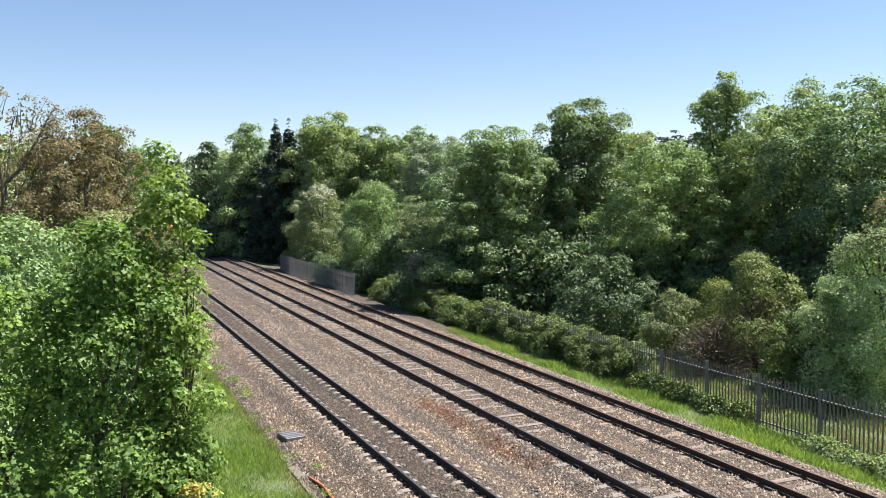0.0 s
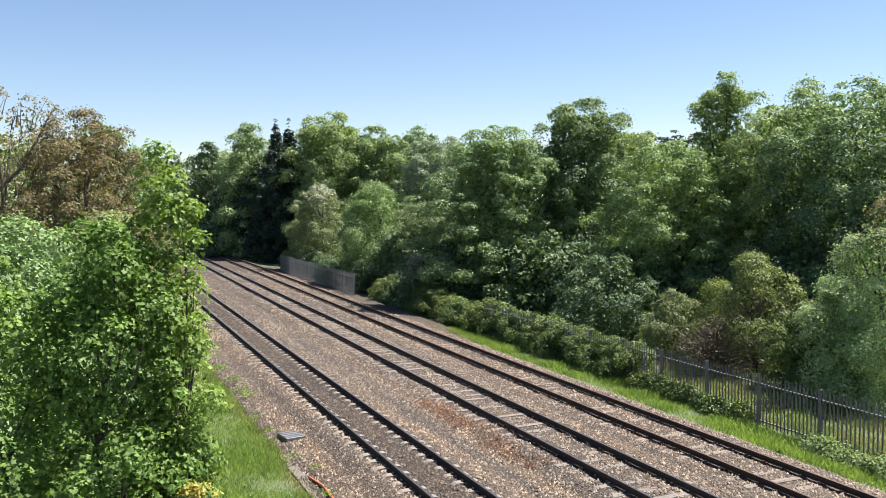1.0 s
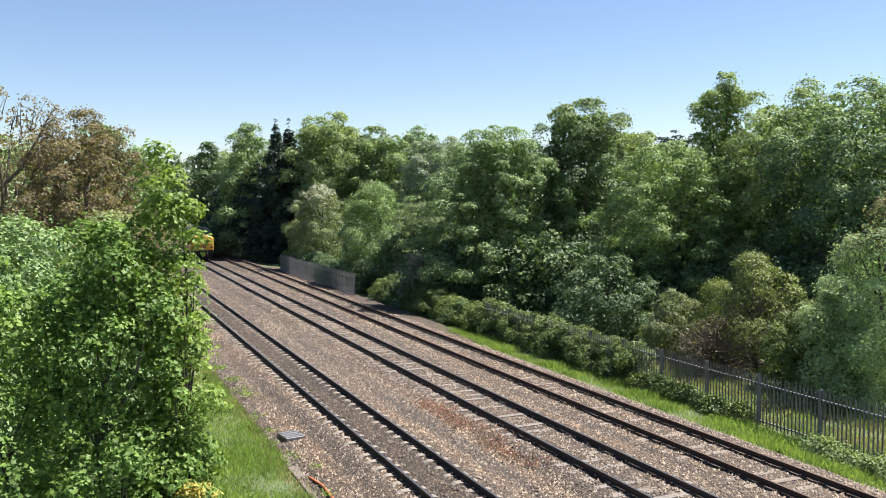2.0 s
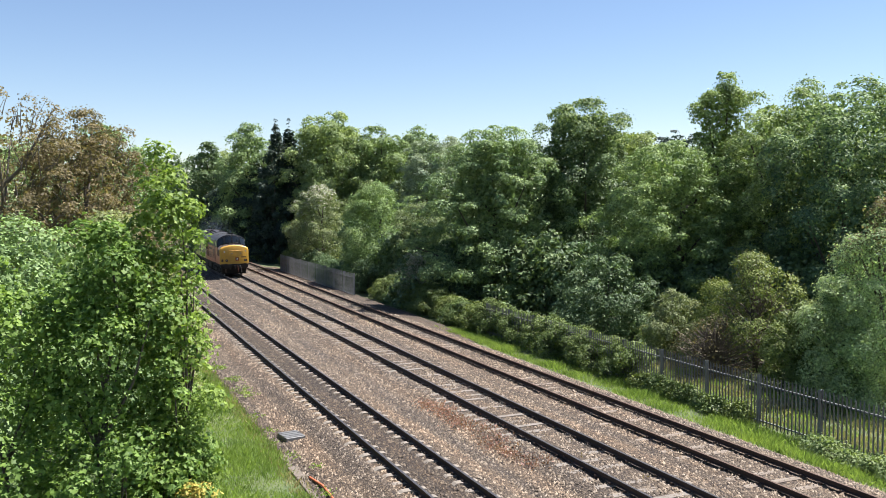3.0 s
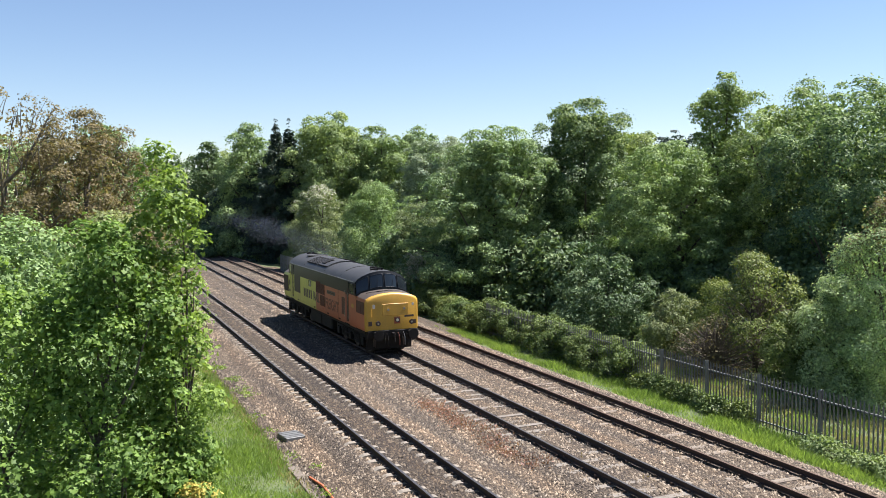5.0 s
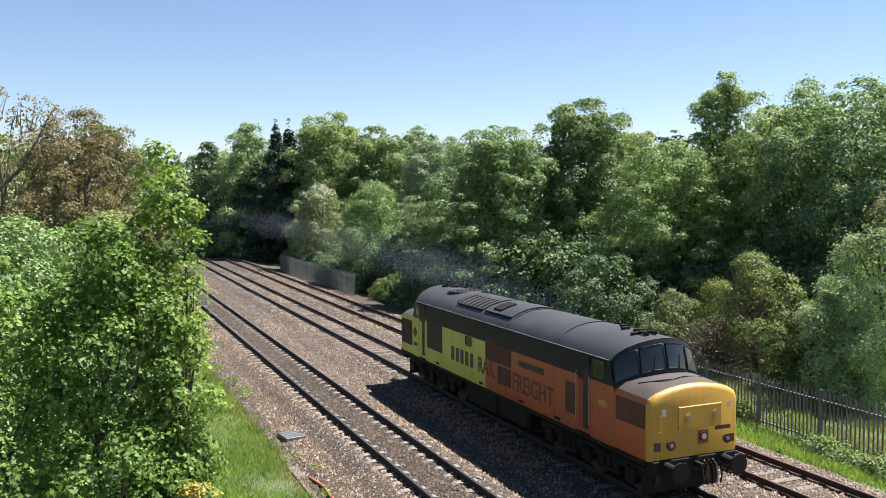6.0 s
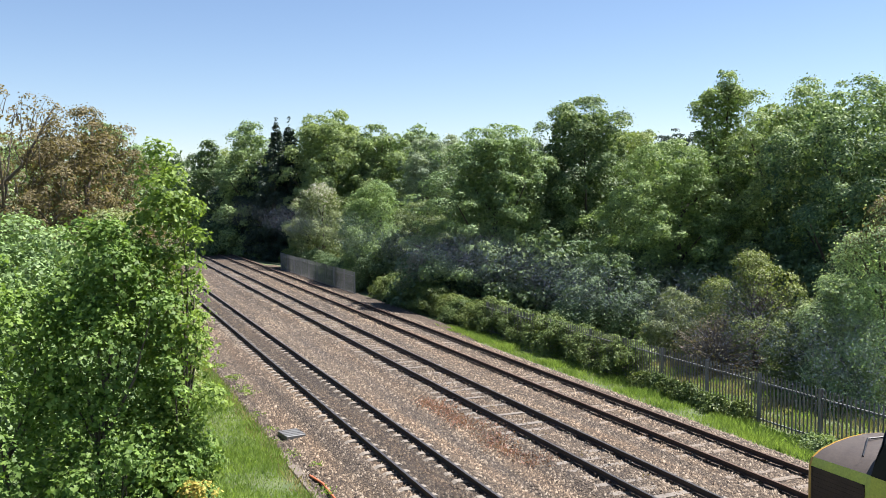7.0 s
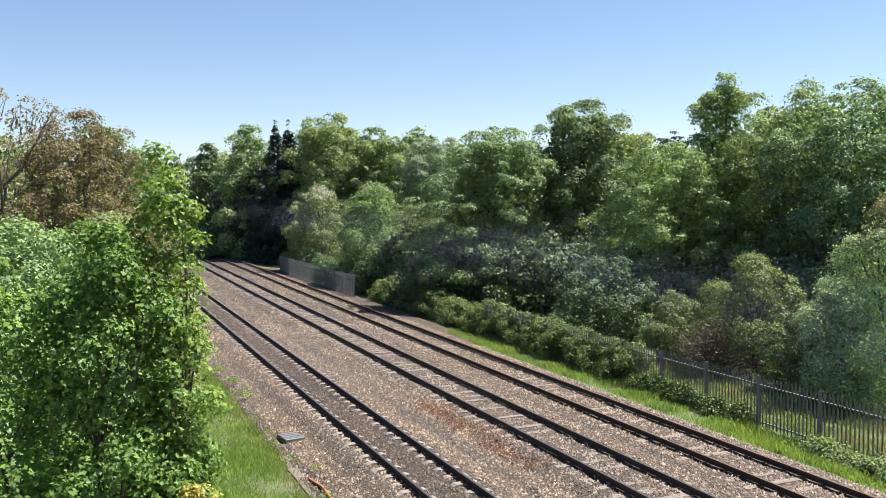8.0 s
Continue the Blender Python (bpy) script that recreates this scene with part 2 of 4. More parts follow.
def crown_points(rng, height, radius, foot, count, clump, kind, lump, flat=0.8, inner=0.12, lobed=False):
    """Leaf places, facings and sizes on the outer, upper side of many clumps that cover a crown."""
    nb = max(14, int(lump * 1.7))
    clump = clump * 0.80
    hs = np.linspace(0, 1, 200)
    w = outline(kind, hs) + (0.35 if kind in ("cone", "column") else 0.12)
    h = np.interp(rng.uniform(0, 1, nb), np.cumsum(w) / w.sum(), hs)
    a = rng.uniform(0, 2 * math.pi, nb)
    rr = np.where(rng.uniform(0, 1, nb) < 0.85, rng.uniform(0.80, 1.05, nb), rng.uniform(0.3, 0.8, nb))
    p1, p2, p3 = rng.uniform(0, 6, 3)
    lean = 1 + 0.13 * np.sin(a * 2 + p1) + 0.10 * np.sin(a * 3 + h * 6 + p2) + 0.06 * np.sin(a * 7 + h * 11 + p3)
    r = np.maximum(radius * outline(kind, h) * rr * lean - clump * 0.6, 0.02)
    c = np.stack([r * np.cos(a), r * np.sin(a), foot + (height - foot - clump * 0.9) * h], 1)
    cr = clump * rng.uniform(0.45, 1.45, nb)
    if kind == "cone":
        cr = cr * (0.42 + 0.70 * outline(kind, h))
    out = c - np.array([0, 0, foot + 0.40 * (height - foot)])
    out /= np.linalg.norm(out, axis=1, keepdims=True) + 1e-9
    who = rng.choice(nb, count, p=cr ** 2 / (cr ** 2).sum())
    d = rng.normal(size=(count, 3)) * 0.62 + out[who] * 0.50 + np.array([0, 0, 0.30])
    d /= np.linalg.norm(d, axis=1, keepdims=True)
    k = cr[who] * (0.60 + 0.45 * rng.beta(3, 1.5, count))
    k = np.where(rng.uniform(0, 1, count) < 0.16, k * rng.uniform(1.0, 1.5, count), k)[:, None]
    pos = c[who] + d * k * np.array([1, 1, flat])
    nrm = d * 0.80 + np.array([0, 0, 0.30]) + rng.normal(size=(count, 3)) * 0.42
    big = np.ones(count)
    m = int(count * inner)
    if m:
        hh = rng.uniform(0.03, 0.88, m)
        aa = rng.uniform(0, 2 * math.pi, m)
        q = radius * outline(kind, hh) * np.sqrt(rng.uniform(0.02, 0.40, m))
        pos[:m] = np.stack([q * np.cos(aa), q * np.sin(aa), foot + (height - foot) * hh], 1)
        big[:m] = 1.0 if lobed else 1.7
    return pos, nrm, big, c, cr


def tree(name, label, category, x, y, z, height, radius, foot, leaf, count, size, clump, seed, kind="round", lumps=70,
         bark=None, limbs=7, lobed=False, twigs=0, group="", flat=0.8, inner=0.12, second=None, trunk_r=None, squash=1.0):
    """A tree or shrub: tapered trunk, limbs that reach into the clumps, a crown of single leaves."""
    rng = np.random.default_rng(seed)
    bark = bark or M_BARK
    count, size = (int(count * 0.95), size) if lobed else (int(count * 1.9), size * 0.68)
    ob = thing(name, x, y, z, label, category, group)
    pos, nrm, big, c, cr = crown_points(rng, height, radius, foot, count, clump, kind, lumps, flat, inner, lobed)
    if squash != 1.0:
        pos[:, 1] *= squash
        c[:, 1] *= squash
    tr = trunk_r or max(0.05, height * 0.018)
    n = 7
    zz = np.linspace(-0.25, height * 0.72, n)
    bend = np.cumsum(rng.normal(size=(n, 2)) * height * 0.012, 0)
    path = np.c_[bend - bend[0], zz]
    v, f = tube(path, np.linspace(tr * 1.25, tr * 0.25, n), 8)
    raw("trunk", v, f, bark, ob, True)
    order = rng.permutation(len(c))[:limbs]
    for i in order:
        k = int(np.clip(np.searchsorted(zz, c[i, 2] * 0.72) - 1, 1, n - 2))
        a, b = path[k], c[i]
        mid = (a + b) / 2 + np.array([0, 0, -0.06 * height * rng.uniform(0, 1)]) + rng.normal(size=3) * 0.1
        v, f = tube([a, a * 0.6 + mid * 0.4, mid, mid * 0.4 + b * 0.6, b], np.linspace(tr * 0.5, tr * 0.10, 5), 6)
        raw("limb", v, f, bark, ob, True)
    if twigs:
        vs, fs, base = [], [], 0
        for _ in range(twigs):
            i = rng.integers(len(c))
            e = c[i] + np.clip(rng.normal(size=3), -1.3, 1.3) * cr[i] * 0.7 + np.array([0, 0, cr[i] * 0.2])
            back = np.array([0, 0, c[i, 2] * 0.55]) - c[i]
            s = c[i] + back * min(1.0, rng.uniform(0.8, 2.2) * cr[i] * 1.6 / (np.linalg.norm(back) + 1e-9))
            m = (s + e) / 2 + rng.normal(size=3) * 0.18 * cr[i]
            v, f = tube([s, m, e], [tr * 0.12, tr * 0.08, tr * 0.03], 4)
            vs += v
            fs += [tuple(q + base for q in w) for w in f]
            base += len(v)
        raw("twig_tangle", vs, fs, M_TWIG if bark is not M_BARK_PALE else M_BARK_PALE, ob)["kind"] = "stuff"
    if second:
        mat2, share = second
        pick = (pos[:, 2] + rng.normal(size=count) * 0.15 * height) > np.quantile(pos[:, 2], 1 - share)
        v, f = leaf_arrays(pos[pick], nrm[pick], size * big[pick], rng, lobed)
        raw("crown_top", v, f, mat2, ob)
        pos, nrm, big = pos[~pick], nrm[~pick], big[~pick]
    v, f = leaf_arrays(pos, nrm, size * big, rng, lobed)
    raw("crown", v, f, leaf, ob)
    return ob


# ---- ground, ballast, tracks ----
T1, T2, T3 = -5.016, 0.0, 3.598
G = 0.7525


def profile(x, table):
    xs, zs = zip(*table)
    return float(np.interp(x, xs, zs))


GROUND = [(-400, 1.0), (-40, 1.0), (-20, 0.6), (-14, 0.15), (-11, -0.25), (-8.6, -0.52), (-8.0, -0.60), (-7.0, -0.62), (5.4, -0.62), (5.9, -0.45), (6.8, -0.55), (8.2, -0.65), (12, -0.75), (400, -0.8)]
BALLAST = [(-8.15, -0.56), (-7.7, -0.46), (-6.9, -0.38), (-6.45, -0.22), (-3.6, -0.21), (-3.1, -0.30), (-2.0, -0.33), (-1.45, -0.22), (1.4, -0.21), (1.8, -0.25), (2.2, -0.22), (5.0, -0.22), (5.4, -0.30), (5.95, -0.50)]


def ground_z(x):
    return profile(x, GROUND)


def sheet(name, xs, ys, zfun, material):
    v = [(x, y, zfun(x, y)) for y in ys for x in xs]
    n = len(xs)
    f = [(j * n + i, j * n + i + 1, (j + 1) * n + i + 1, (j + 1) * n + i) for j in range(len(ys) - 1) for i in range(n - 1)]
    return raw(name, v, f, material, None, True)


def make_ground():
    xs = [-2500, -400, -120, -40, -25, -20, -17, -14, -12.5, -11, -9.8, -8.6, -8.0, -7.0, 5.4, 5.9, 6.8, 7.5, 8.2, 9.5, 12, 16, 25, 40, 120, 400, 2500]
    ys = [-300, -60, -10] + list(range(5, 80, 3)) + [90, 110, 150, 220, 400, 1000, 4500]

    def z(x, y):
        return ground_z(x) + (0.10 * noise.noise((x * 0.35, y * 0.35, 3)) if abs(x) < 60 and (x < -8.2 or x > 6.2) else 0)
    tagged(sheet("ground", xs, ys, z, M_GROUND), "rough grass ground beside the railway line", "ground", kind="structure")
    bx = [-8.15, -7.9, -7.5, -7.1, -6.8, -6.45, -6.1, -5.75, -5.4, -5.0, -4.6, -4.25, -3.95, -3.6, -3.3, -3.0, -2.5, -2.0, -1.7, -1.4, -1.1, -0.75, -0.4, 0, 0.4, 0.75, 1.1, 1.4, 1.7, 1.9, 2.2, 2.6, 2.9, 3.2, 3.6, 4.0, 4.3, 4.65, 5.0, 5.25, 5.5, 5.75, 5.95]
    by = list(np.arange(8, 60, 0.5)) + list(np.arange(60, 140, 2.0)) + [160, 220, 400]
    by = [-60, -20, 0] + by

    def bz(x, y):
        return profile(x, BALLAST) + 0.030 * noise.noise((x * 1.3, y * 1.3, 0)) + 0.022 * noise.noise((x * 3.5, y * 3.5, 5))
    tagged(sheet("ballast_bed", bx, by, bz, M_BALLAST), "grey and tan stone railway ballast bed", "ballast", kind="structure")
    # the stone shoulder widens towards the hedge further along the line
    rows = []
    ys2 = [43 + 0.8 * i for i in range(70)]
    for y in ys2:
        edge = 5.9 + min(1.25, (y - 42) * 0.16) + 0.08 * noise.noise((0, y * 0.8, 7))
        for u in (0.0, 0.25, 0.5, 0.75, 1.0):
            x = 5.55 + (edge - 5.55) * u
            rows.append((x, y, (-0.345 - 0.06 * u if u < 1 else -0.62) + 0.03 * noise.noise((x * 1.5, y * 1.5, 2))))
    quads = [(5 * j + i, 5 * j + i + 1, 5 * j + i + 6, 5 * j + i + 5) for j in range(len(ys2) - 1) for i in range(4)]
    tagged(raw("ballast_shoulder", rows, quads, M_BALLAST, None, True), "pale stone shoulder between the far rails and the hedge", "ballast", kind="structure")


make_ground()

RAIL_PROFILE = [(-0.036, 0.0), (-0.036, -0.032), (-0.012, -0.045), (-0.010, -0.125), (-0.068, -0.142), (-0.068, -0.152), (0.068, -0.152), (0.068, -0.142), (0.010, -0.125), (0.012, -0.045), (0.036, -0.032), (0.036, 0.0)]


def rail_mesh():
    bm = bmesh.new()
    ys = [-60, 5] + [10 + 10 * i for i in range(14)] + [200, 400]
    rings = [[bm.verts.new((x, y, z)) for x, z in RAIL_PROFILE] for y in ys]
    for a, b in zip(rings, rings[1:]):
        for i in range(12):
            f = bm.faces.new((a[i], a[(i + 1) % 12], b[(i + 1) % 12], b[i]))
            f.material_index = 1 if i in (11,) else 0
    bmesh.ops.recalc_face_normals(bm, faces=bm.faces)
    return bm


def sleeper_mesh(material, flat=False):
    """A sleeper: concrete ones are proud under the rails and dipped in the middle, timber ones are flat."""
    bm = bmesh.new()
    xs = [(-1.25, -0.250), (-1.08, -0.172), (-0.46, -0.160), (-0.30, -0.250), (0.30, -0.250), (0.46, -0.160), (1.08, -0.172), (1.25, -0.250)]
    if flat:
        xs = [(-1.30, -0.175), (-1.27, -0.165), (-0.40, -0.163), (0.40, -0.165), (1.27, -0.165), (1.30, -0.175)]
    rows = []
    for x, z in xs:
        rows.append([bm.verts.new((x, y, zz)) for y, zz in ((-0.13, -0.33), (-0.115, z), (0.115, z), (0.13, -0.33))])
    for a, b in zip(rows, rows[1:]):
        for i in range(4):
            bm.faces.new((a[i], a[(i + 1) % 4], b[(i + 1) % 4], b[i]))
    bm.faces.new(rows[0])
    bm.faces.new(rows[-1])
    bmesh.ops.recalc_face_normals(bm, faces=bm.faces)
    me = bpy.data.meshes.new("sleeper")
    bm.to_mesh(me)
    bm.free()
    me.materials.append(material)
    return me


def make_track(cx, label, rail_mats, sleeper_mat, spacing, offset, sink, seed, flat=False):
    rng = random.Random(seed)
    t = thing("railway_track", cx, 0, 0, label, "railway track", "parallel tracks", "structure")
    left = part("rail", rail_mesh(), rail_mats, t)
    left.location.x = -G
    right = new("rail", left.data)
    right.parent, right.location.x = t, G
    me = sleeper_mesh(sleeper_mat, flat)
    bm = bmesh.new()
    y, n = 9.0 + offset, 0
    while y < 150:
        s = new("sleeper", me)
        s.parent = t
        s.matrix_basis = pose(rng.uniform(-0.03, 0.03), y, -sink + rng.uniform(-0.040 if flat else -0.024, 0.008), rng.uniform(-1.5, 1.5), 0, rng.uniform(-1.0, 1.0))
        if y < 60:
            for x in (-G, G):
                for sx in (-1, 1):
                    box(bm, x + sx * 0.065, x + sx * 0.125, y - 0.045, y + 0.045, -0.185, -0.125)
        y += spacing
        n += 1
    part("rail_clips", bm, M_CLIP, t, "rusty steel rail clips")["kind"] = "stuff"
    return t


make_track(T1, "single line of dark steel rails on pale concrete sleepers", [M_RAIL, M_RAIL_TOP], M_CONCRETE, 0.702, 0.0, 0.0, 1)
make_track(T2, "dark steel rails on partly buried concrete sleepers", [M_RAIL, M_RAIL_TOP], M_CONCRETE_OLD, 0.702, 0.3, 0.026, 2, True)
make_track(T3, "rust-brown rails on weathered sleepers sunk in ballast", [M_RAIL_RUSTY, M_RAIL_TOP_RUSTY], M_TIMBER, 0.702, 0.1, 0.044, 3, True)


# ---- palisade fence ----
def pale_mesh(h, steel):
    """A W-section palisade pale with a split, pointed head."""
    bm = bmesh.new()
    prof = [(-0.034, 0.012), (-0.018, 0.012), (-0.010, -0.010), (0.010, -0.010), (0.018, 0.012), (0.034, 0.012)]
    a = [bm.verts.new((0.0, x, 0.05)) for x, y in prof]
    lo = [bm.verts.new((y, x, 0.05)) for x, y in prof]
    hi = [bm.verts.new((y, x, h - (0.09 if abs(x) > 0.03 else 0.04 if abs(x) > 0.015 else 0.0))) for x, y in prof]
    for v in a:
        bm.verts.remove(v)
    for i in range(5):
        bm.faces.new((lo[i], lo[i + 1], hi[i + 1], hi[i]))
    r = bmesh.ops.solidify(bm, geom=bm.faces[:], thickness=0.004)
    me = bpy.data.meshes.new("pale")
    bm.to_mesh(me)
    bm.free()
    me.materials.append(steel)
    return me


def make_fence(x0, y0, bays, bay, height, label, turn, zbase, steel):
    """Posts every bay, two rails, pales at 0.162 m. Local y runs along the fence."""
    f = thing("palisade_fence", x0, y0, zbase, label, "fence", "palisade fences", rz=turn)
    pm = pale_mesh(height, steel)
    bm = bmesh.new()
    box(bm, 0.015, 0.025, -0.055, 0.055, -0.3, height - 0.03)
    box(bm, 0.125, 0.135, -0.055, 0.055, -0.3, height - 0.03)
    box(bm, 0.025, 0.125, -0.005, 0.005, -0.3, height - 0.03)
    post = part("post", bm, steel, f)
    bm = bmesh.new()
    box(bm, 0.0, 0.006, 0.06, bay - 0.06, -0.025, 0.025)
    box(bm, 0.006, 0.05, 0.06, bay - 0.06, 0.019, 0.025)
    rail = part("rail", bm, steel, f)
    rng = random.Random(5)
    for b in range(bays + 1):
        if b:
            q = new("post", post.data)
            q.parent = f
            q.matrix_basis = pose(0, b * bay, rng.uniform(-0.02, 0.02), 0, rng.uniform(-0.8, 0.8), 0)
        if b == bays:
            break
        for k, z in enumerate((0.20, height - 0.35)):
            r = rail if (b == 0 and k == 0) else new("rail", rail.data)
            r.parent = f
            r.matrix_basis = pose(0, b * bay, z)
        n = 16
        for k in range(n):
            p_ = new("pale", pm)
            p_.parent = f
            p_.matrix_basis = pose(-0.012, b * bay + (k + 0.75) * bay / (n + 0.5), rng.uniform(-0.012, 0.012), rng.uniform(-0.5, 0.5), 0, 0)
    return f


make_fence(8.2, 10.35, 13, 2.78, 1.86, "grey galvanised steel palisade fence beside grass strip", 0, -0.66, M_GALV)
make_fence(6.35, 67.0, 9, 2.78, 1.9, "weathered grey palisade fence panels under overgrown shrubs", 0.8, -0.5, M_GALV_LIT)


# ---- locomotive ----
def paint(name, colour, dirt, rough=0.38, amount=0.55, scale=1.2, streak=True):
    return worn(name, colour, dirt, rough, 0.0, scale=scale, amount=amount, fine=22, stretch=(1, 1.2, 0.35) if streak else None, relief=0.03)


M_YELLOW = paint("loco_yellow", (0.52, 0.29, 0.030), (0.24, 0.14, 0.045), 0.45, 0.5)
M_ORANGE = paint("loco_orange", (0.44, 0.105, 0.032), (0.21, 0.070, 0.038), 0.42, 0.5)
M_LIME = paint("loco_lime", (0.55, 0.57, 0.090), (0.30, 0.30, 0.09), 0.42, 0.45)
M_BLACK = paint("loco_black", (0.010, 0.0115, 0.0145), (0.020, 0.021, 0.023), 0.45, 0.6)
M_ROOF = paint("loco_roof_grey", (0.033, 0.033, 0.033), (0.060, 0.058, 0.053), 0.55, 0.8, 0.8, False)
M_NOSE_TOP = paint("loco_nose_top", (0.056, 0.044, 0.036), (0.092, 0.074, 0.059), 0.6, 0.7, 1.5, False)
M_GRILLE = paint("loco_grille", (0.125, 0.045, 0.025), (0.07, 0.035, 0.025), 0.7, 0.7)
M_GRILLE_DARK = paint("loco_grille_dark", (0.075, 0.050, 0.038), (0.04, 0.03, 0.025), 0.7, 0.7)
M_UNDER = paint("underframe", (0.010, 0.009, 0.008), (0.024, 0.020, 0.016), 0.75, 0.7)
M_WHEEL = worn("wheel_steel", (0.06, 0.05, 0.042), (0.12, 0.09, 0.07), 0.6, 0.5)
M_RED_DOOR = paint("loco_door_red", (0.30, 0.055, 0.022), (0.16, 0.04, 0.02), 0.5, 0.6)
M_WHITE = paint("white_paint", (0.45, 0.43, 0.38), (0.28, 0.25, 0.20), 0.5, 0.5)
M_LETTER = paint("letter_dark", (0.045, 0.030, 0.025), (0.08, 0.05, 0.035), 0.5, 0.5)
M_LETTER_RED = paint("letter_maroon", (0.13, 0.030, 0.018), (0.09, 0.03, 0.02), 0.5, 0.5)


def glass_mat():
    m, n, l, b = mat("cab_glass", 0.06)
    b.inputs["Base Color"].default_value = (0.012, 0.016, 0.020, 1)
    b.inputs["Specular IOR Level"].default_value = 0.5
    return m


def lamp_mat(name, power):
    m, n, l, b = mat(name, 0.2)
    b.inputs["Base Color"].default_value = (0.27, 0.24, 0.19, 1)
    b.inputs["Emission Color"].default_value = (1.0, 0.93, 0.75, 1)
    b.inputs["Emission Strength"].default_value = power
    return m


for dull in (M_BLACK, M_UNDER, M_GRILLE_DARK):
    dull.node_tree.nodes["Principled BSDF"].inputs["Specular IOR Level"].default_value = 0.22
M_GLASS = glass_mat()
M_LAMP, M_LAMP_ON = lamp_mat("lamp_lens", 0.0), lamp_mat("lamp_lens_lit", 0.03)

LEN = 17.4
HALF = [(-1.32, 1.12), (-1.35, 1.20), (-1.35, 2.70), (-1.345, 3.02), (-1.30, 3.33), (-1.19, 3.50), (-0.97, 3.66), (-0.66, 3.79), (-0.33, 3.865), (0.0, 3.89)]
NOSE = [(-1.31, 1.14), (-1.345, 1.24), (-1.345, 2.52), (-1.29, 2.66), (-1.08, 2.78), (-0.72, 2.875), (-0.36, 2.93), (0.0, 2.95)]


def both(half):
    return half + [(-x, z) for x, z in reversed(half[:-1])]


def roof_z(x):
    pts = [(q[0], q[1]) for q in both(HALF) if q[1] > 3.3]
    return float(np.interp(x, [q[0] for q in pts], [q[1] for q in pts]))


def loft(rings, closed=False, pick=None):
    """Skin a list of rings of points; pick(centre) gives a face's material slot."""
    bm = bmesh.new()
    rows = [[bm.verts.new(q) for q in r] for r in rings]
    n = len(rings[0])
    for a, b in zip(rows, rows[1:]):
        for i in range(n if closed else n - 1):
            j = (i + 1) % n
            f = bm.faces.new((a[i], a[j], b[j], b[i]))
            if pick:
                f.material_index = pick(f.calc_center_median())
    return bm, rows


def smooth_part(name, bm, material, parent, label="", angle=35):
    bmesh.ops.recalc_face_normals(bm, faces=bm.faces)
    for f in bm.faces:
        f.smooth = True
    for e in bm.edges:
        if len(e.link_faces) == 2 and e.calc_face_angle(0) > radians(angle):
            e.smooth = False
        if len(e.link_faces) == 2 and e.link_faces[0].material_index != e.link_faces[1].material_index:
            e.smooth = False
    return part(name, bm, material, parent, label)


def flip(l, end):
    """Lengthwise place for the front (end 0) or the rear (end 1)."""
    return LEN - l if end else l


def letters(text, side, l0, l1, z0, z1, material, parent, name="lettering"):
    cu = bpy.data.curves.new("t", "FONT")
    cu.body, cu.size, cu.extrude, cu.offset = text, 1.0, 0.003, 0.022
    tmp = new("t", cu)
    bpy.context.view_layer.update()
    me = bpy.data.meshes.new_from_object(tmp.evaluated_get(bpy.context.evaluated_depsgraph_get()))
    bpy.data.objects.remove(tmp)
    co = np.empty(len(me.vertices) * 3, dtype=np.float32)
    me.vertices.foreach_get("co", co)
    co = co.reshape(-1, 3)
    lo, hi = co.min(0), co.max(0)
    u, v = (co[:, 0] - lo[0]) / (hi[0] - lo[0]), (co[:, 1] - lo[1]) / (hi[1] - lo[1])
    out = np.empty_like(co)
    if side < 0:
        out[:, 1] = l1 + (l0 - l1) * u
        out[:, 0] = -1.353 - co[:, 2]
    else:
        out[:, 1] = l0 + (l1 - l0) * u
        out[:, 0] = 1.353 + co[:, 2]
    out[:, 2] = z0 + (z1 - z0) * v
    me.vertices.foreach_set("co", out.ravel())
    me.materials.clear()
    me.materials.append(material)
    ob = new(name, me)
    ob.parent = parent
    return ob


def grille(name, side, l0, l1, z0, z1, material, parent, slats=9, upright=False, label=""):
    """A framed louvre panel standing proud of the bodyside."""
    bm = bmesh.new()
    s = side
    x0, x1, x2 = s * 1.340, s * 1.356, s * 1.366
    box(bm, x0, x1, l0, l1, z0, z1)
    for a, b, c, d in ((l0, l1, z0, z0 + 0.03), (l0, l1, z1 - 0.03, z1), (l0, l0 + 0.03, z0, z1), (l1 - 0.03, l1, z0, z1)):
        box(bm, x1 - s * 0.002, x2, a, b, c, d)
    for k in range(slats):
        u = (k + 0.7) / (slats + 0.4)
        if upright:
            y = l0 + (l1 - l0) * u
            box(bm, x1 - s * 0.001, x2 - s * 0.003, y, y + (l1 - l0) / slats * 0.45, z0 + 0.03, z1 - 0.03)
        else:
            z = z0 + (z1 - z0) * u
            box(bm, x1 - s * 0.001, x2 - s * 0.003, l0 + 0.03, l1 - 0.03, z, z + (z1 - z0) / slats * 0.45)
    return part(name, bm, material, parent, label)


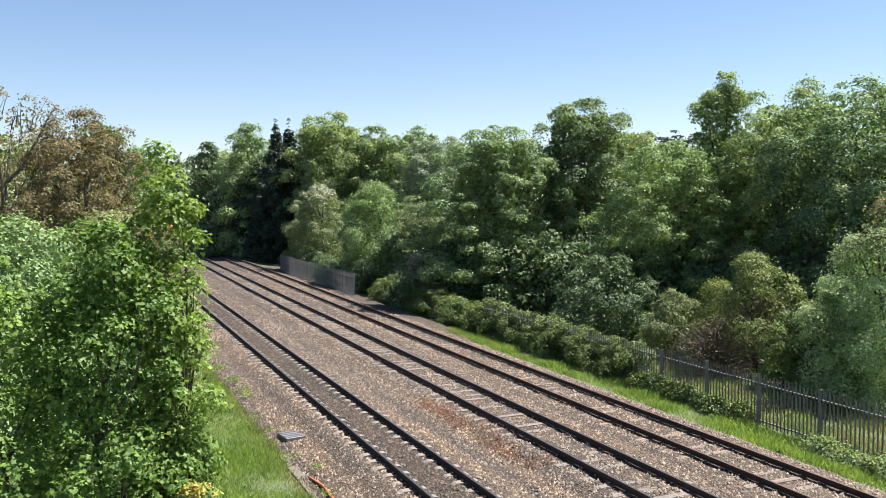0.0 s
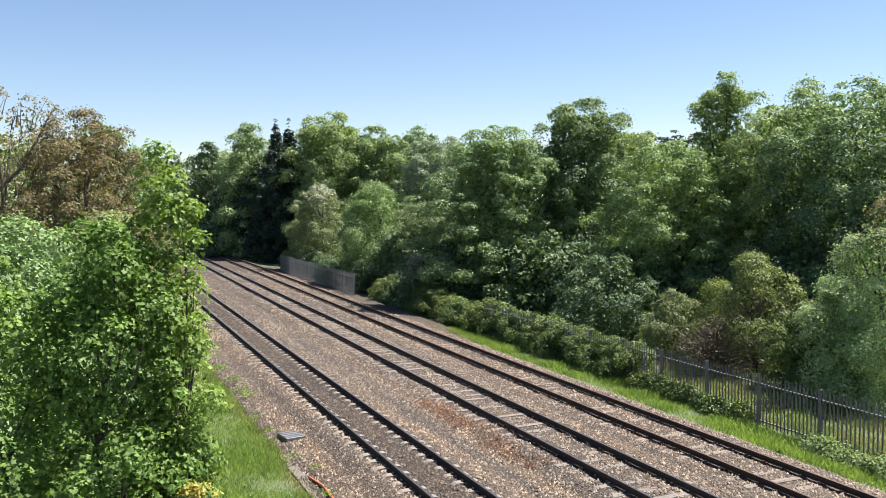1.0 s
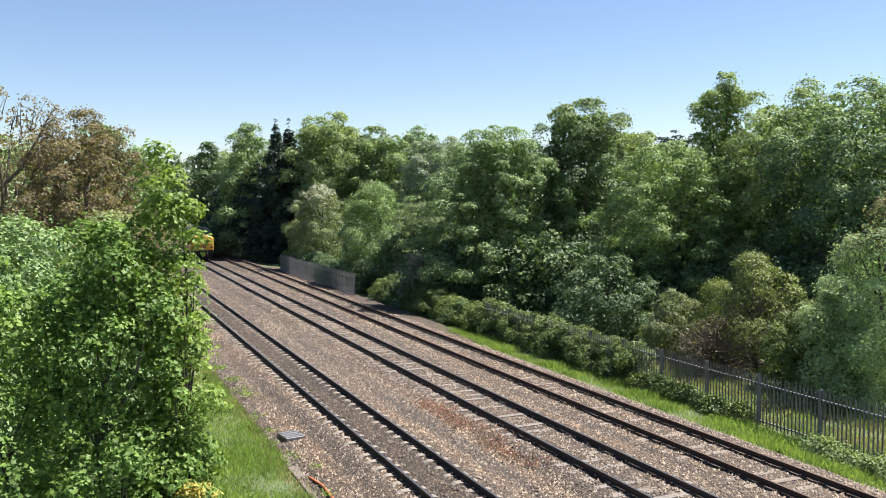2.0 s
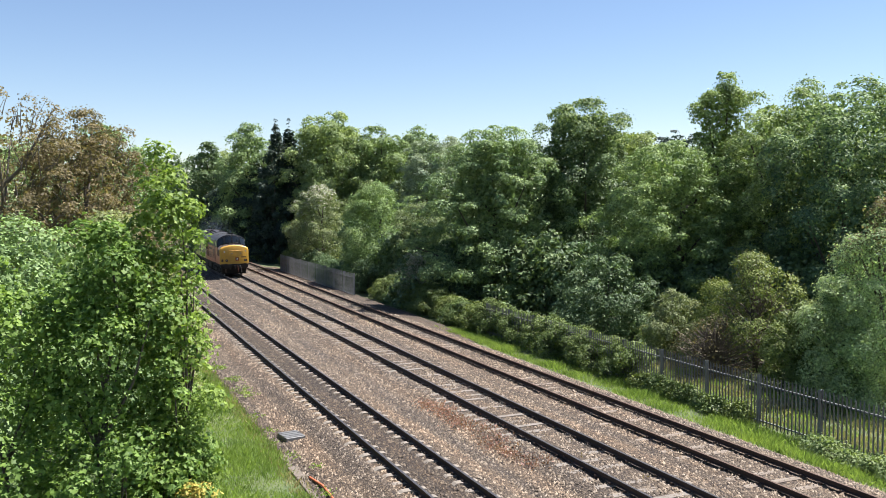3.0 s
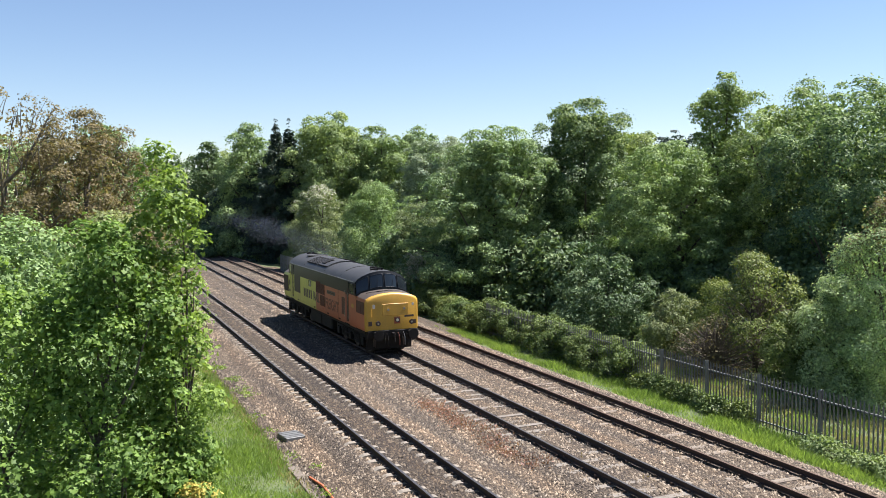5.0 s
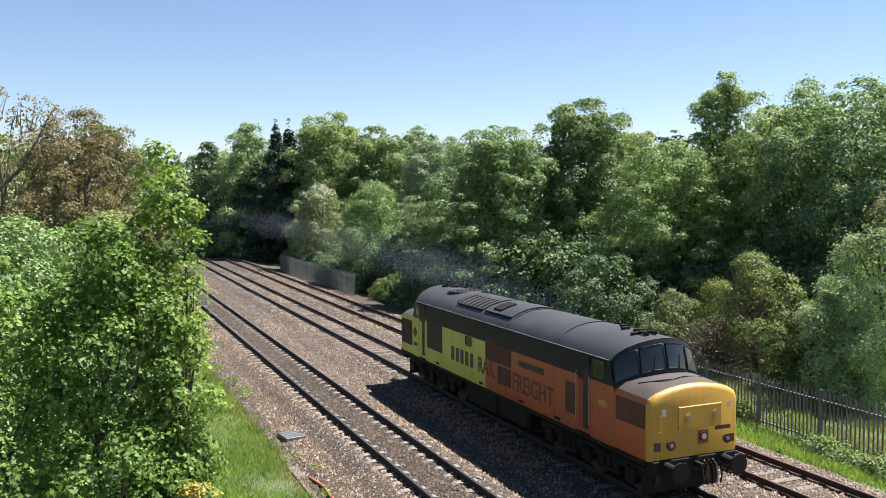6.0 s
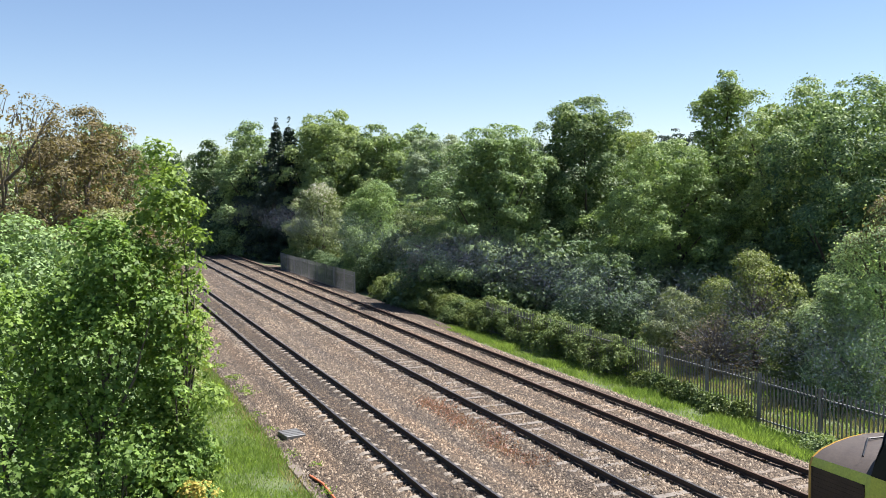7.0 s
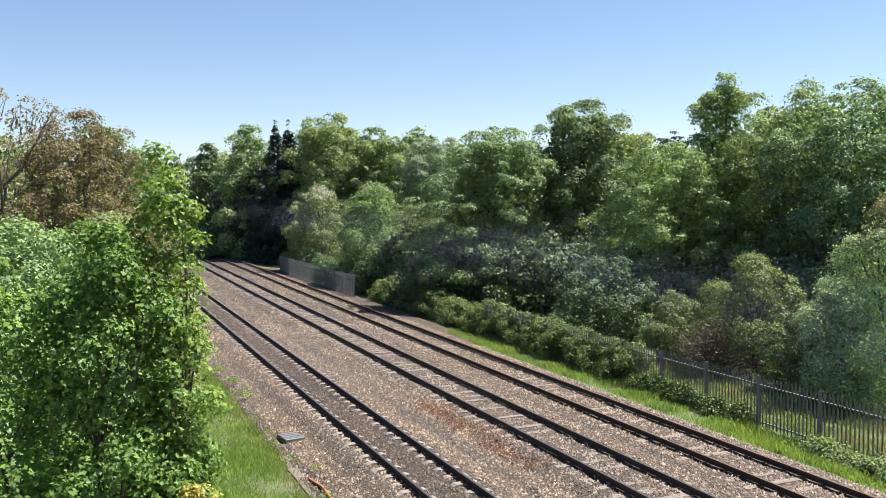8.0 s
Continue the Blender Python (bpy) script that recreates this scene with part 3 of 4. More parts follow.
def make_nose(lo, end):
    full = both(NOSE)

    def ring(l, sx, dz, lift):
        out = []
        for x, z in full:
            zz = z + (lift if z > 2.6 else 0) * min(1, (z - 2.6) / 0.2) - (dz if z > 2.5 else -dz * 0.3)
            out.append((x * sx, flip(l, end), zz))
        return out
    stations = [ring(0.0, 0.925, 0.11, 0), ring(0.02, 0.955, 0.06, 0), ring(0.07, 0.985, 0.02, 0), ring(0.14, 1.0, 0, 0), ring(0.8, 1.0, 0, 0.04), ring(1.52, 1.0, 0, 0.09)]

    def pick(c):
        l = c.y if not end else LEN - c.y
        if l < 0.12:
            return 0
        return 2 if c.z > 2.60 else 1
    bm, rows = loft(stations, False, pick)
    bm.faces.new(rows[0])
    nose = smooth_part("nose", bm, [M_YELLOW, M_LIME if end else M_ORANGE, M_NOSE_TOP], lo, "yellow rounded locomotive nose end")
    o = -1 if not end else 1
    f0 = flip(0.0, end)

    def fbox(name, x0, x1, z0, z1, depth, material, label="", bevel=0.0):
        bm = bmesh.new()
        box(bm, x0, x1, f0 - o * 0.01, f0 + o * depth, z0, z1, bevel)
        return part(name, bm, material, nose, label)
    fbox("headcode_panel", -0.50, 0.80, 1.86, 2.42, 0.035, M_YELLOW, "raised yellow panel on the nose", 0.012)
    for x, z, r, m in ((-0.21, 2.14, 0.085, M_LAMP), (0.60, 2.17, 0.085, M_LAMP), (0.25, 1.63, 0.10, M_LAMP_ON), (-0.72, 1.50, 0.10, M_LAMP), (0.98, 1.50, 0.10, M_LAMP)):
        bm = bmesh.new()
        rod(bm, (x, f0, z), (x, f0 + o * 0.055, z), r + 0.02, 16)
        h = part("lamp_housing", bm, M_YELLOW if z > 2 else M_GRILLE_DARK, nose)
        bm = bmesh.new()
        rod(bm, (x, f0 + o * 0.05, z), (x, f0 + o * 0.066, z), r * (0.72 if z > 1.55 else 0.5), 16)
        part("lens", bm, m, h, "round lamp lens")
    fbox("lamp_bracket", 0.10, 0.40, 1.45, 1.78, 0.02, M_RED_DOOR, "rusty square headlight surround")
    fbox("tail_lamp", -1.20, -1.02, 1.40, 1.62, 0.02, M_GRILLE_DARK, "dark tail lamp box")
    fbox("tail_lamp", 1.06, 1.20, 1.40, 1.60, 0.02, M_GRILLE_DARK, "dark tail lamp box")
    fbox("number_bar", 0.62, 1.10, 1.74, 1.84, 0.006, M_LETTER, "dark bar where a number stands")
    fbox("label_plate", -0.98, -0.86, 2.22, 2.40, 0.006, M_WHITE, "small white notice")
    fbox("label_plate", 1.00, 1.10, 2.28, 2.42, 0.006, M_WHITE, "small white notice")
    bm = bmesh.new()
    rod(bm, (-1.06, f0 + o * 0.06, 1.85), (-1.06, f0 + o * 0.06, 2.25), 0.014, 6)
    for z in (1.86, 2.24):
        rod(bm, (-1.06, f0 - o * 0.02, z), (-1.06, f0 + o * 0.06, z), 0.012, 6)
    part("handrail", bm, M_YELLOW, nose)
    # raised bead across the nose top
    bm = bmesh.new()
    q = [(-0.98, 0.98, 2.845), (-0.35, 0.52, 2.97), (0.1, 0.62, 2.99), (0.98, 0.95, 2.845)]
    for a, b in zip(q, q[1:]):
        rod(bm, (a[0], flip(a[1], end), a[2] + 0.02), (b[0], flip(b[1], end), b[2] + 0.02), 0.018, 6)
    part("seam", bm, M_BLACK, nose, "dark seam on the nose top")
    for s in (-1, 1):
        if end:
            grille("nose_grille", s, flip(1.36, 1), flip(0.16, 1), 1.50, 2.50, M_GRILLE_DARK, nose, 12)
        else:
            grille("nose_grille", s, 0.16, 0.70, 1.93, 2.52, M_GRILLE, nose, 9)
            grille("nose_grille", s, 0.72, 1.38, 1.93, 2.52, M_GRILLE, nose, 9)
    # buffer beam, buffers, coupling and hoses
    bm = bmesh.new()
    box(bm, -1.25, 1.25, f0 - o * 0.25, f0 + o * 0.03, 0.80, 1.15, 0.02)
    beam = part("buffer_beam", bm, M_UNDER, lo, "black buffer beam")
    for x in (-0.865, 0.865):
        bm = bmesh.new()
        rod(bm, (x, f0, 1.0), (x, f0 + o * 0.38, 1.0), 0.13, 14, 0.10)
        rod(bm, (x, f0 + o * 0.3, 1.0), (x, f0 + o * 0.56, 1.0), 0.075, 12)
        rod(bm, (x, f0 + o * 0.56, 1.0), (x, f0 + o * 0.60, 1.0), 0.25, 20)
        part("buffer", bm, M_UNDER, beam, "round black sprung buffer")
    bm = bmesh.new()
    box(bm, -0.05, 0.05, f0, f0 + o * 0.32, 0.93, 1.05, 0.01)
    rod(bm, (0, f0 + o * 0.28, 0.99), (0.02, f0 + o * 0.33, 0.62), 0.03, 8)
    part("coupling_hook", bm, M_UNDER, beam)
    for x, m in ((-0.45, M_UNDER), (-0.30, M_UNDER), (0.28, M_LETTER_RED), (0.42, M_UNDER), (0.55, M_GALV), (0.68, M_UNDER)):
        v, f = tube([(x, f0 + o * 0.02, 1.02), (x, f0 + o * 0.14, 0.95), (x + 0.03, f0 + o * 0.17, 0.65), (x + 0.05, f0 + o * 0.10, 0.42)], [0.024] * 4, 6)
        raw("brake_hose", v, f, m, beam, True)
    bm = bmesh.new()
    box(bm, -1.15, 1.15, f0 - o * 0.55, f0 - o * 0.50, 0.18, 0.75, 0.01)
    part("guard_plate", bm, M_UNDER, beam)
    return nose


def make_cab_front(lo, end):
    """The raked, wrapped screen above the nose with its four panes."""
    def at(u, v, out=0.0):
        bx, bl, bz = 1.335 * u, 1.50 - 0.40 * (1 - u * u) - out, 2.68 + 0.34 * (1 - u * u)
        tx = 1.285 * u
        tl, tz = 1.72 - 0.42 * (1 - u * u) - out, roof_z(tx) - 0.01
        k = v
        bow = 0.03 * math.sin(math.pi * v)
        return (bx + (tx - bx) * k, flip(bl + (tl - bl) * k - bow, end), bz + (tz - bz) * k)
    us = [-1 + 2 * i / 24 for i in range(25)]
    bm, _ = loft([[at(u, v) for u in us] for v in (0, 0.25, 0.5, 0.75, 1.0)])
    front = smooth_part("cab_front", bm, M_BLACK, lo, "black cab front with wrapped windscreen")
    for u0, u1 in ((-0.985, -0.57), (-0.52, -0.035), (0.035, 0.52), (0.57, 0.985)):
        uu = [u0 + (u1 - u0) * i / 6 for i in range(7)]
        bm, rows = loft([[at(u, v, 0.012) for u in uu] for v in (0.13, 0.4, 0.7, 0.86)])
        pane = smooth_part("windscreen_pane", bm, M_GLASS, front, "dark reflecting windscreen glass")
        edge = [at(u, 0.13, 0.014) for u in uu] + [at(u1, v, 0.014) for v in (0.4, 0.7, 0.86)] + [at(u, 0.86, 0.014) for u in reversed(uu)] + [at(u0, v, 0.014) for v in (0.7, 0.4, 0.13)]
        v, f = tube(edge, [0.016] * len(edge), 5)
        raw("pane_rim", v, f, M_BLACK, front)
    for u in (-0.3, 0.3):
        v, f = tube([at(u, 0.10, 0.03), at(u + 0.06, 0.55, 0.035)], [0.010, 0.008], 5)
        raw("wiper", v, f, M_BLACK, front)
    return front


def make_loco():
    lo = thing("locomotive", 0, 151.2, 0, "yellow, orange and lime diesel locomotive with dark roof", "locomotive")
    full = both(HALF)
    side_l, side_r = full[:5], list(full[-5:])

    def lend(x, z, end):
        if z <= 2.70:
            l = 1.48
        else:
            l = 1.48 + 0.24 * (z - 2.70) / 0.63
        return flip(l, end)
    cuts = [1.95, 2.64, 3.24, 3.85, 6.0, 9.12, 11.0, 12.85, 14.40, 14.70, 15.15]
    for s, half in ((-1, side_l), (1, side_r)):
        rings = [[(x, lend(x, z, 0), z) for x, z in half]] + [[(x, l, z) for x, z in half] for l in cuts] + [[(x, lend(x, z, 1), z) for x, z in half]]

        def pick(c):
            if c.z > 2.71:
                return 2
            return 0 if c.y < 9.12 else 1
        bm, _ = loft(rings, False, pick)
        wall = smooth_part("bodyside", bm, [M_ORANGE, M_LIME, M_BLACK], lo, "orange and lime bodyside under a black band")
        # gutter strip
        v, f = tube([(s * 1.315, 1.75, 3.335), (s * 1.315, 15.65, 3.335)], [0.014, 0.014], 5)
        raw("gutter", v, f, M_GALV, wall)
        # cab doors
        for end in (0, 1):
            a, b = (2.66, 3.22) if not end else (14.60, 15.15)
            bm = bmesh.new()
            box(bm, s * 1.33, s * 1.356, a, b, 1.28, 2.62, 0.004)
            d = part("cab_door", bm, M_RED_DOOR if not end else M_LIME, wall, "lower panel of the cab door")
            bm = bmesh.new()
            box(bm, s * 1.33, s * 1.358, a, b, 2.62, 3.28, 0.004)
            part("door_window", bm, M_BLACK, d, "black upper door with drop light")
            # proud dark strip for the door recess, its shade put into the colour
            bm = bmesh.new()
            box(bm, s * 1.352, s * 1.360, a + 0.03, a + 0.30, 1.30, 2.95)
            part("door_recess_shade", bm, M_BLACK if end else M_GRILLE_DARK, d)
            for y in (a - 0.05, b + 0.05):
                v, f = tube([(s * 1.36, y, 1.45), (s * 1.41, y, 1.50), (s * 1.41, y, 2.75), (s * 1.36, y, 2.80)], [0.009] * 4, 6)
                raw("handrail", v, f, M_WHITE if not end else M_LIME, d)
            bm = bmesh.new()
            box(bm, s * 1.30, s * 1.42, a - 0.02, b + 0.02, 1.13, 1.18)
            box(bm, s * 1.25, s * 1.40, a + 0.02, b - 0.02, 0.70, 0.74)
            part("step", bm, M_UNDER, d)
            # cab side window
            w0, w1 = (1.95, 2.50) if not end else (15.26, 15.62)
            bm = bmesh.new()
            box(bm, s * 1.325, s * 1.352, w0, w1, 2.78, 3.26, 0.01)
            part("side_window", bm, M_GLASS, wall, "dark cab side window")
        # louvres and panels
        grille("radiator_grille", s, 8.22, 9.08, 2.14, 2.80, M_GRILLE, wall, 11, True, "brown radiator louvre")
        grille("radiator_grille", s, 7.26, 8.16, 2.14, 2.72, M_GRILLE, wall, 11, True, "brown radiator louvre")
        grille("radiator_grille", s, 7.26, 8.16, 1.50, 2.08, M_GRILLE, wall, 11, True, "brown radiator louvre")
        grille("side_grille", s, 3.36, 3.88, 1.55, 2.42, M_GRILLE, wall, 10)
        bm = bmesh.new()
        box(bm, s * 1.34, s * 1.357, 12.85, 14.38, 1.68, 2.72, 0.006)
        part("intake_panel", bm, M_BLACK, wall, "black square intake panel")
        bm = bmesh.new()
        box(bm, s * 1.34, s * 1.358, 10.22, 10.70, 2.34, 2.68, 0.04)
        part("bodyside_window", bm, M_GLASS, wall, "small dark engine room window")
        bm = bmesh.new()
        box(bm, s * 1.34, s * 1.362, 5.12, 6.72, 2.30, 2.50, 0.006)
        plate = part("nameplate", bm, M_LETTER, wall, "dark nameplate with unreadable bars")
        bm = bmesh.new()
        box(bm, s * 1.358, s * 1.365, 5.25, 5.85, 2.37, 2.43)
        box(bm, s * 1.358, s * 1.365, 5.95, 6.58, 2.37, 2.43)
        part("plate_bar", bm, M_CLIP, plate)
        # brand word as plain bars, the plain words as letters
        for k in range(5):
            bm = bmesh.new()
            y = 12.0 - k * 0.41 if s < 0 else 10.0 + k * 0.41
            box(bm, s * 1.350, s * 1.356, y - 0.27, y, 1.62, 2.12, 0.0)
            part("logo_bar", bm, M_LETTER, wall)
        if s < 0:
            letters("RAIL", s, 8.38, 9.68, 1.59, 2.12, M_LETTER, wall)
            letters("FREIGHT", s, 4.55, 7.12, 1.48, 2.06, M_LETTER_RED, wall)
        else:
            letters("RAIL", s, 8.3, 9.6, 1.59, 2.12, M_LETTER, wall)
            letters("FREIGHT", s, 4.55, 7.12, 1.48, 2.06, M_LETTER_RED, wall)
        bm = bmesh.new()
        box(bm, s * 1.350, s * 1.354, 15.45, 15.85, 1.55, 1.68)
        part("number_bar", bm, M_LETTER, wall)
        bm = bmesh.new()
        bmesh.ops.create_cube(bm, size=1.0, matrix=Matrix.Translation((s * 1.352, 15.68, 2.1)) @ Euler((radians(45), 0, 0)).to_matrix().to_4x4() @ Matrix.Diagonal((0.008, 0.33, 0.33, 1)))
        part("diamond_badge", bm, M_LETTER, wall, "dark diamond badge")
        bm = bmesh.new()
        bmesh.ops.create_uvsphere(bm, u_segments=16, v_segments=6, radius=0.5, matrix=Matrix.Translation((s * 1.35, 2.02, 2.16)) @ Matrix.Diagonal((0.012, 0.46, 0.20, 1)))
        part("oval_badge", bm, M_YELLOW, wall, "small yellow oval badge")
        for l0, l1 in ((9.30, 9.62), (13.2, 13.5), (4.2, 4.5), (6.4, 6.7)):
            bm = bmesh.new()
            box(bm, s * 1.335, s * 1.36, l0, l1, 1.20, 1.27)
            part("jacking_point", bm, M_UNDER, wall)
        for l in (4.52, 7.62, 10.05, 11.95):
            bm = bmesh.new()
            box(bm, s * 1.345, s * 1.3535, l, l + 0.018, 1.2, 2.69)
            part("panel_seam", bm, M_GRILLE_DARK if l < 9 else M_LIME, wall)
    # roof
    top = [q for q in full if q[1] >= 3.33]

    def roof_ring(l, end=None):
        out = []
        for x, z in top:
            u = x / 1.30
            out.append((x, l if end is None else flip(1.72 - 0.42 * (1 - u * u), end), z))
        return out
    bm, _ = loft([roof_ring(0, 0)] + [roof_ring(l) for l in (2.0, 4.5, 7.65, 10.0, 12.3, 15.4)] + [roof_ring(0, 1)])
    roof = smooth_part("roof", bm, M_ROOF, lo, "dirty dark grey curved roof")

    def on_roof(name, l0, l1, x0, x1, lift, material, thick=0.05, label="", n=8):
        """A plate that follows the roof's curve."""
        xs = [x0 + (x1 - x0) * i / n for i in range(n + 1)]
        bm = bmesh.new()
        lowv = [[bm.verts.new((x, l, roof_z(x) + lift - thick)) for x in xs] for l in (l0, l1)]
        hiv = [[bm.verts.new((x, l, roof_z(x) + lift)) for x in xs] for l in (l0, l1)]
        for i in range(n):
            bm.faces.new((hiv[0][i], hiv[0][i + 1], hiv[1][i + 1], hiv[1][i]))
            for a, b in ((lowv[0], hiv[0]), (hiv[1], lowv[1])):
                bm.faces.new((a[i], a[i + 1], b[i + 1], b[i]))
        for i in (0, n):
            bm.faces.new((lowv[0][i], lowv[1][i], hiv[1][i], hiv[0][i]))
        return smooth_part(name, bm, material, roof, label)
    for l in (4.45, 7.62, 12.25):
        on_roof("roof_seam", l, l + 0.05, -1.22, 1.22, 0.02, M_UNDER, 0.04)
    on_roof("roof_panel", 9.95, 12.10, -1.02, 1.02, 0.055, M_ROOF, 0.08, "raised roof panel with slots")
    on_roof("roof_panel", 7.80, 9.75, -1.02, 1.02, 0.055, M_ROOF, 0.08, "raised roof panel with slots")
    for l0, l1 in ((9.95, 12.10), (7.80, 9.75)):
        for s in (-1, 1):
            v, f = tube([(s * 1.04, l0, roof_z(1.04) + 0.05), (s * 1.04, l1, roof_z(1.04) + 0.05)], [0.03, 0.03], 6)
            raw("panel_edge", v, f, M_UNDER, roof)
    for k in range(6):
        l = 10.15 + k * 0.34
        for s in (-1, 1):
            a, b = (-1.0, -0.30) if s < 0 else (0.30, 1.0)
            on_roof("roof_slot", l, l + 0.06, a, b, 0.075, M_UNDER, 0.03, n=3)
    for s in (-1, 1):
        a, b = (-0.9, -0.35) if s < 0 else (0.35, 0.9)
        on_roof("exhaust_port", 8.75, 9.35, a, b, 0.10, M_UNDER, 0.08, "sooty exhaust port", n=4)
    # radiator fan
    bm = bmesh.new()
    rod(bm, (0, 13.75, 3.70), (0, 13.75, 3.885), 0.62, 28)
    fan = part("fan_cowl", bm, M_UNDER, roof, "round black radiator fan cowl")
    ring = [(0.64 * math.cos(a), 13.75 + 0.64 * math.sin(a), 3.875) for a in [2 * math.pi * i / 28 for i in range(29)]]
    v, f = tube(ring, [0.03] * 29, 6)
    raw("fan_rim", v, f, M_ROOF, roof)
    for k in range(8):
        bm = bmesh.new()
        half = 0.57 * math.sqrt(1 - ((k - 3.5) / 4.2) ** 2)
        box(bm, -0.53 + k * 0.144, -0.48 + k * 0.144, 13.75 - half, 13.75 + half, 3.885, 3.90)
        part("fan_bar", bm, M_ROOF, fan)
    for l, x, w in ((2.1, -0.1, 0.5), (2.45, 0.15, 0.34), (2.9, 0.0, 0.22), (3.3, 0.25, 0.25), (15.4, 0.0, 0.5), (15.0, 0.15, 0.3)):
        on_roof("roof_fitting", l, l + 0.12, x - w / 2, x + w / 2, 0.07, M_UNDER, 0.08, n=3)
    for l in (1.95, 15.45):
        for x in (-0.12, 0.12):
            bm = bmesh.new()
            rod(bm, (x, l - 0.18, 3.94), (x, l + 0.18, 3.94), 0.06, 10, 0.03)
            part("horn", bm, M_UNDER, roof)
    for end in (0, 1):
        make_nose(lo, end)
        make_cab_front(lo, end)
    # underframe
    bm = bmesh.new()
    box(bm, -1.28, 1.28, 0.25, LEN - 0.25, 0.98, 1.16)
    part("underframe", bm, M_UNDER, lo, "black underframe")
    for l0, l1, z0 in ((6.35, 8.4, 0.34), (8.55, 10.95, 0.30)):
        bm = bmesh.new()
        box(bm, -1.22, 1.22, l0, l1, z0, 1.0, 0.08)
        part("fuel_tank", bm, M_UNDER, lo, "black fuel tank slung under the frame")
    axles = []
    for c in (3.06, 14.34):
        bm = bmesh.new()
        for s in (-1, 1):
            box(bm, s * 1.02, s * 1.12, c - 2.65, c + 2.65, 0.62, 0.86, 0.01)
            for a in (-2.05, 0, 2.05):
                box(bm, s * 0.98, s * 1.22, c + a - 0.20, c + a + 0.20, 0.36, 0.74, 0.02)
            for a in (-1.03, 1.03):
                for d in (-0.32, 0, 0.32):
                    rod(bm, (s * 1.1, c + a + d, 0.46), (s * 1.1, c + a + d, 0.82), 0.11, 10)
                box(bm, s * 1.02, s * 1.18, c + a - 0.5, c + a + 0.5, 0.38, 0.46)
        box(bm, -1.0, 1.0, c - 0.5, c + 0.5, 0.60, 0.95)
        bogie = part("bogie", bm, M_UNDER, lo, "black six-wheel bogie")
        for a in (-2.05, 0, 2.05):
            bm = bmesh.new()
            rod(bm, (-1.0, 0, 0), (1.0, 0, 0), 0.09, 12)
            for s in (-1, 1):
                rod(bm, (s * 0.685, 0, 0), (s * 0.72, 0, 0), 0.600, 28)
                rod(bm, (s * 0.72, 0, 0), (s * 0.82, 0, 0), 0.571, 28)
                for k in range(6):
                    b = 2 * math.pi * k / 6
                    rod(bm, (s * 0.82, 0.36 * math.cos(b), 0.36 * math.sin(b)), (s * 0.83, 0.36 * math.cos(b), 0.36 * math.sin(b)), 0.06, 8)
            w = part("wheelset", bm, M_WHEEL, bogie, "pair of steel wheels on an axle")
            w.location = (0, c + a, 0.571)
            axles.append((w, c + a))
    return lo, axles


loco, AXLES = make_loco()


# ---- exhaust smoke ----
def smoke_mat():
    m, n, l, b = mat("smoke_soot", 1.0)
    b.inputs["Base Color"].default_value = (0.15, 0.175, 0.22, 1)
    b.inputs["Specular IOR Level"].default_value = 0.0
    b.inputs["Alpha"].default_value = 0.25
    return m


M_SMOKE = smoke_mat()


def make_puff(seed, count, sx, sy, sz, fleck):
    """A loose cloud of fine flecks."""
    rng = np.random.default_rng(seed)
    k = 10
    c = rng.uniform(-0.75, 0.75, size=(k, 3))
    who = rng.integers(0, k, count)
    p_ = c[who] + rng.normal(size=(count, 3)) * rng.uniform(0.20, 0.42, k)[who][:, None]
    p_ = p_[(np.abs(p_) < 1.0).all(1) & ((p_ ** 2).sum(1) < 1.6)] * np.array([sx, sy, sz])
    n = len(p_)
    v = (p_[:, None, :] + rng.normal(size=(n, 3, 3)) * fleck).reshape(-1, 3)
    return v, np.arange(3 * n).reshape(-1, 3)


SMOKE = thing("exhaust_smoke", 0, 0, 0, "thin grey diesel exhaust haze over the track", "smoke", kind="stuff")
PUFFS = []
for k in range(13):
    t0 = 2.2 + 0.36 * k                                  # when it leaves the exhaust
    for j in range(3):
        v, f = make_puff(400 + 3 * k + j, 2200 if k < 6 else 3600 if k < 9 else 5500, 1.3, 5.5, 1.0, 0.0180)
        PUFFS.append((raw("smoke_puff", v, f, M_SMOKE, SMOKE), t0 + 0.1 * j, 3 * k + j))


# ---- trees ----
def plant(name, label, cat, x, y, top, wide, foot, leaf, count, size, clump, seed, **kw):
    """A tree whose top stands `top` m above the rails and whose crown is `wide` m across."""
    z = ground_z(x)
    return tree(name, label, cat, x, y, z, top - z, wide / 2, foot, leaf, count, size, clump, seed, **kw)


# foreground trees and bank on the near side
plant("sycamore_tree", "young broadleaf tree with fresh bright green lobed leaves", "tree", -12.46, 15.6, 8.55, 1.5, 0.6, M_LEAF_NEAR, 17000, 0.086, 0.36, 11, kind="column", lumps=95, lobed=True, limbs=26, inner=0.05, flat=1.0, trunk_r=0.05)
plant("sycamore_tree", "young broadleaf tree with fresh bright green lobed leaves", "tree", -13.50, 15.2, 7.55, 2.6, 0.4, M_LEAF_NEAR, 25000, 0.084, 0.40, 10, kind="skirt", lumps=120, lobed=True, limbs=14, inner=0.10, flat=1.0, trunk_r=0.07)
plant("sycamore_sapling", "low sycamore sapling with bright green leaves", "tree", -12.50, 15.4, 4.7, 1.75, 0.0, M_LEAF_NEAR, 12000, 0.084, 0.38, 9, kind="skirt", lumps=55, lobed=True, limbs=14, inner=0.06, flat=1.0, trunk_r=0.04)
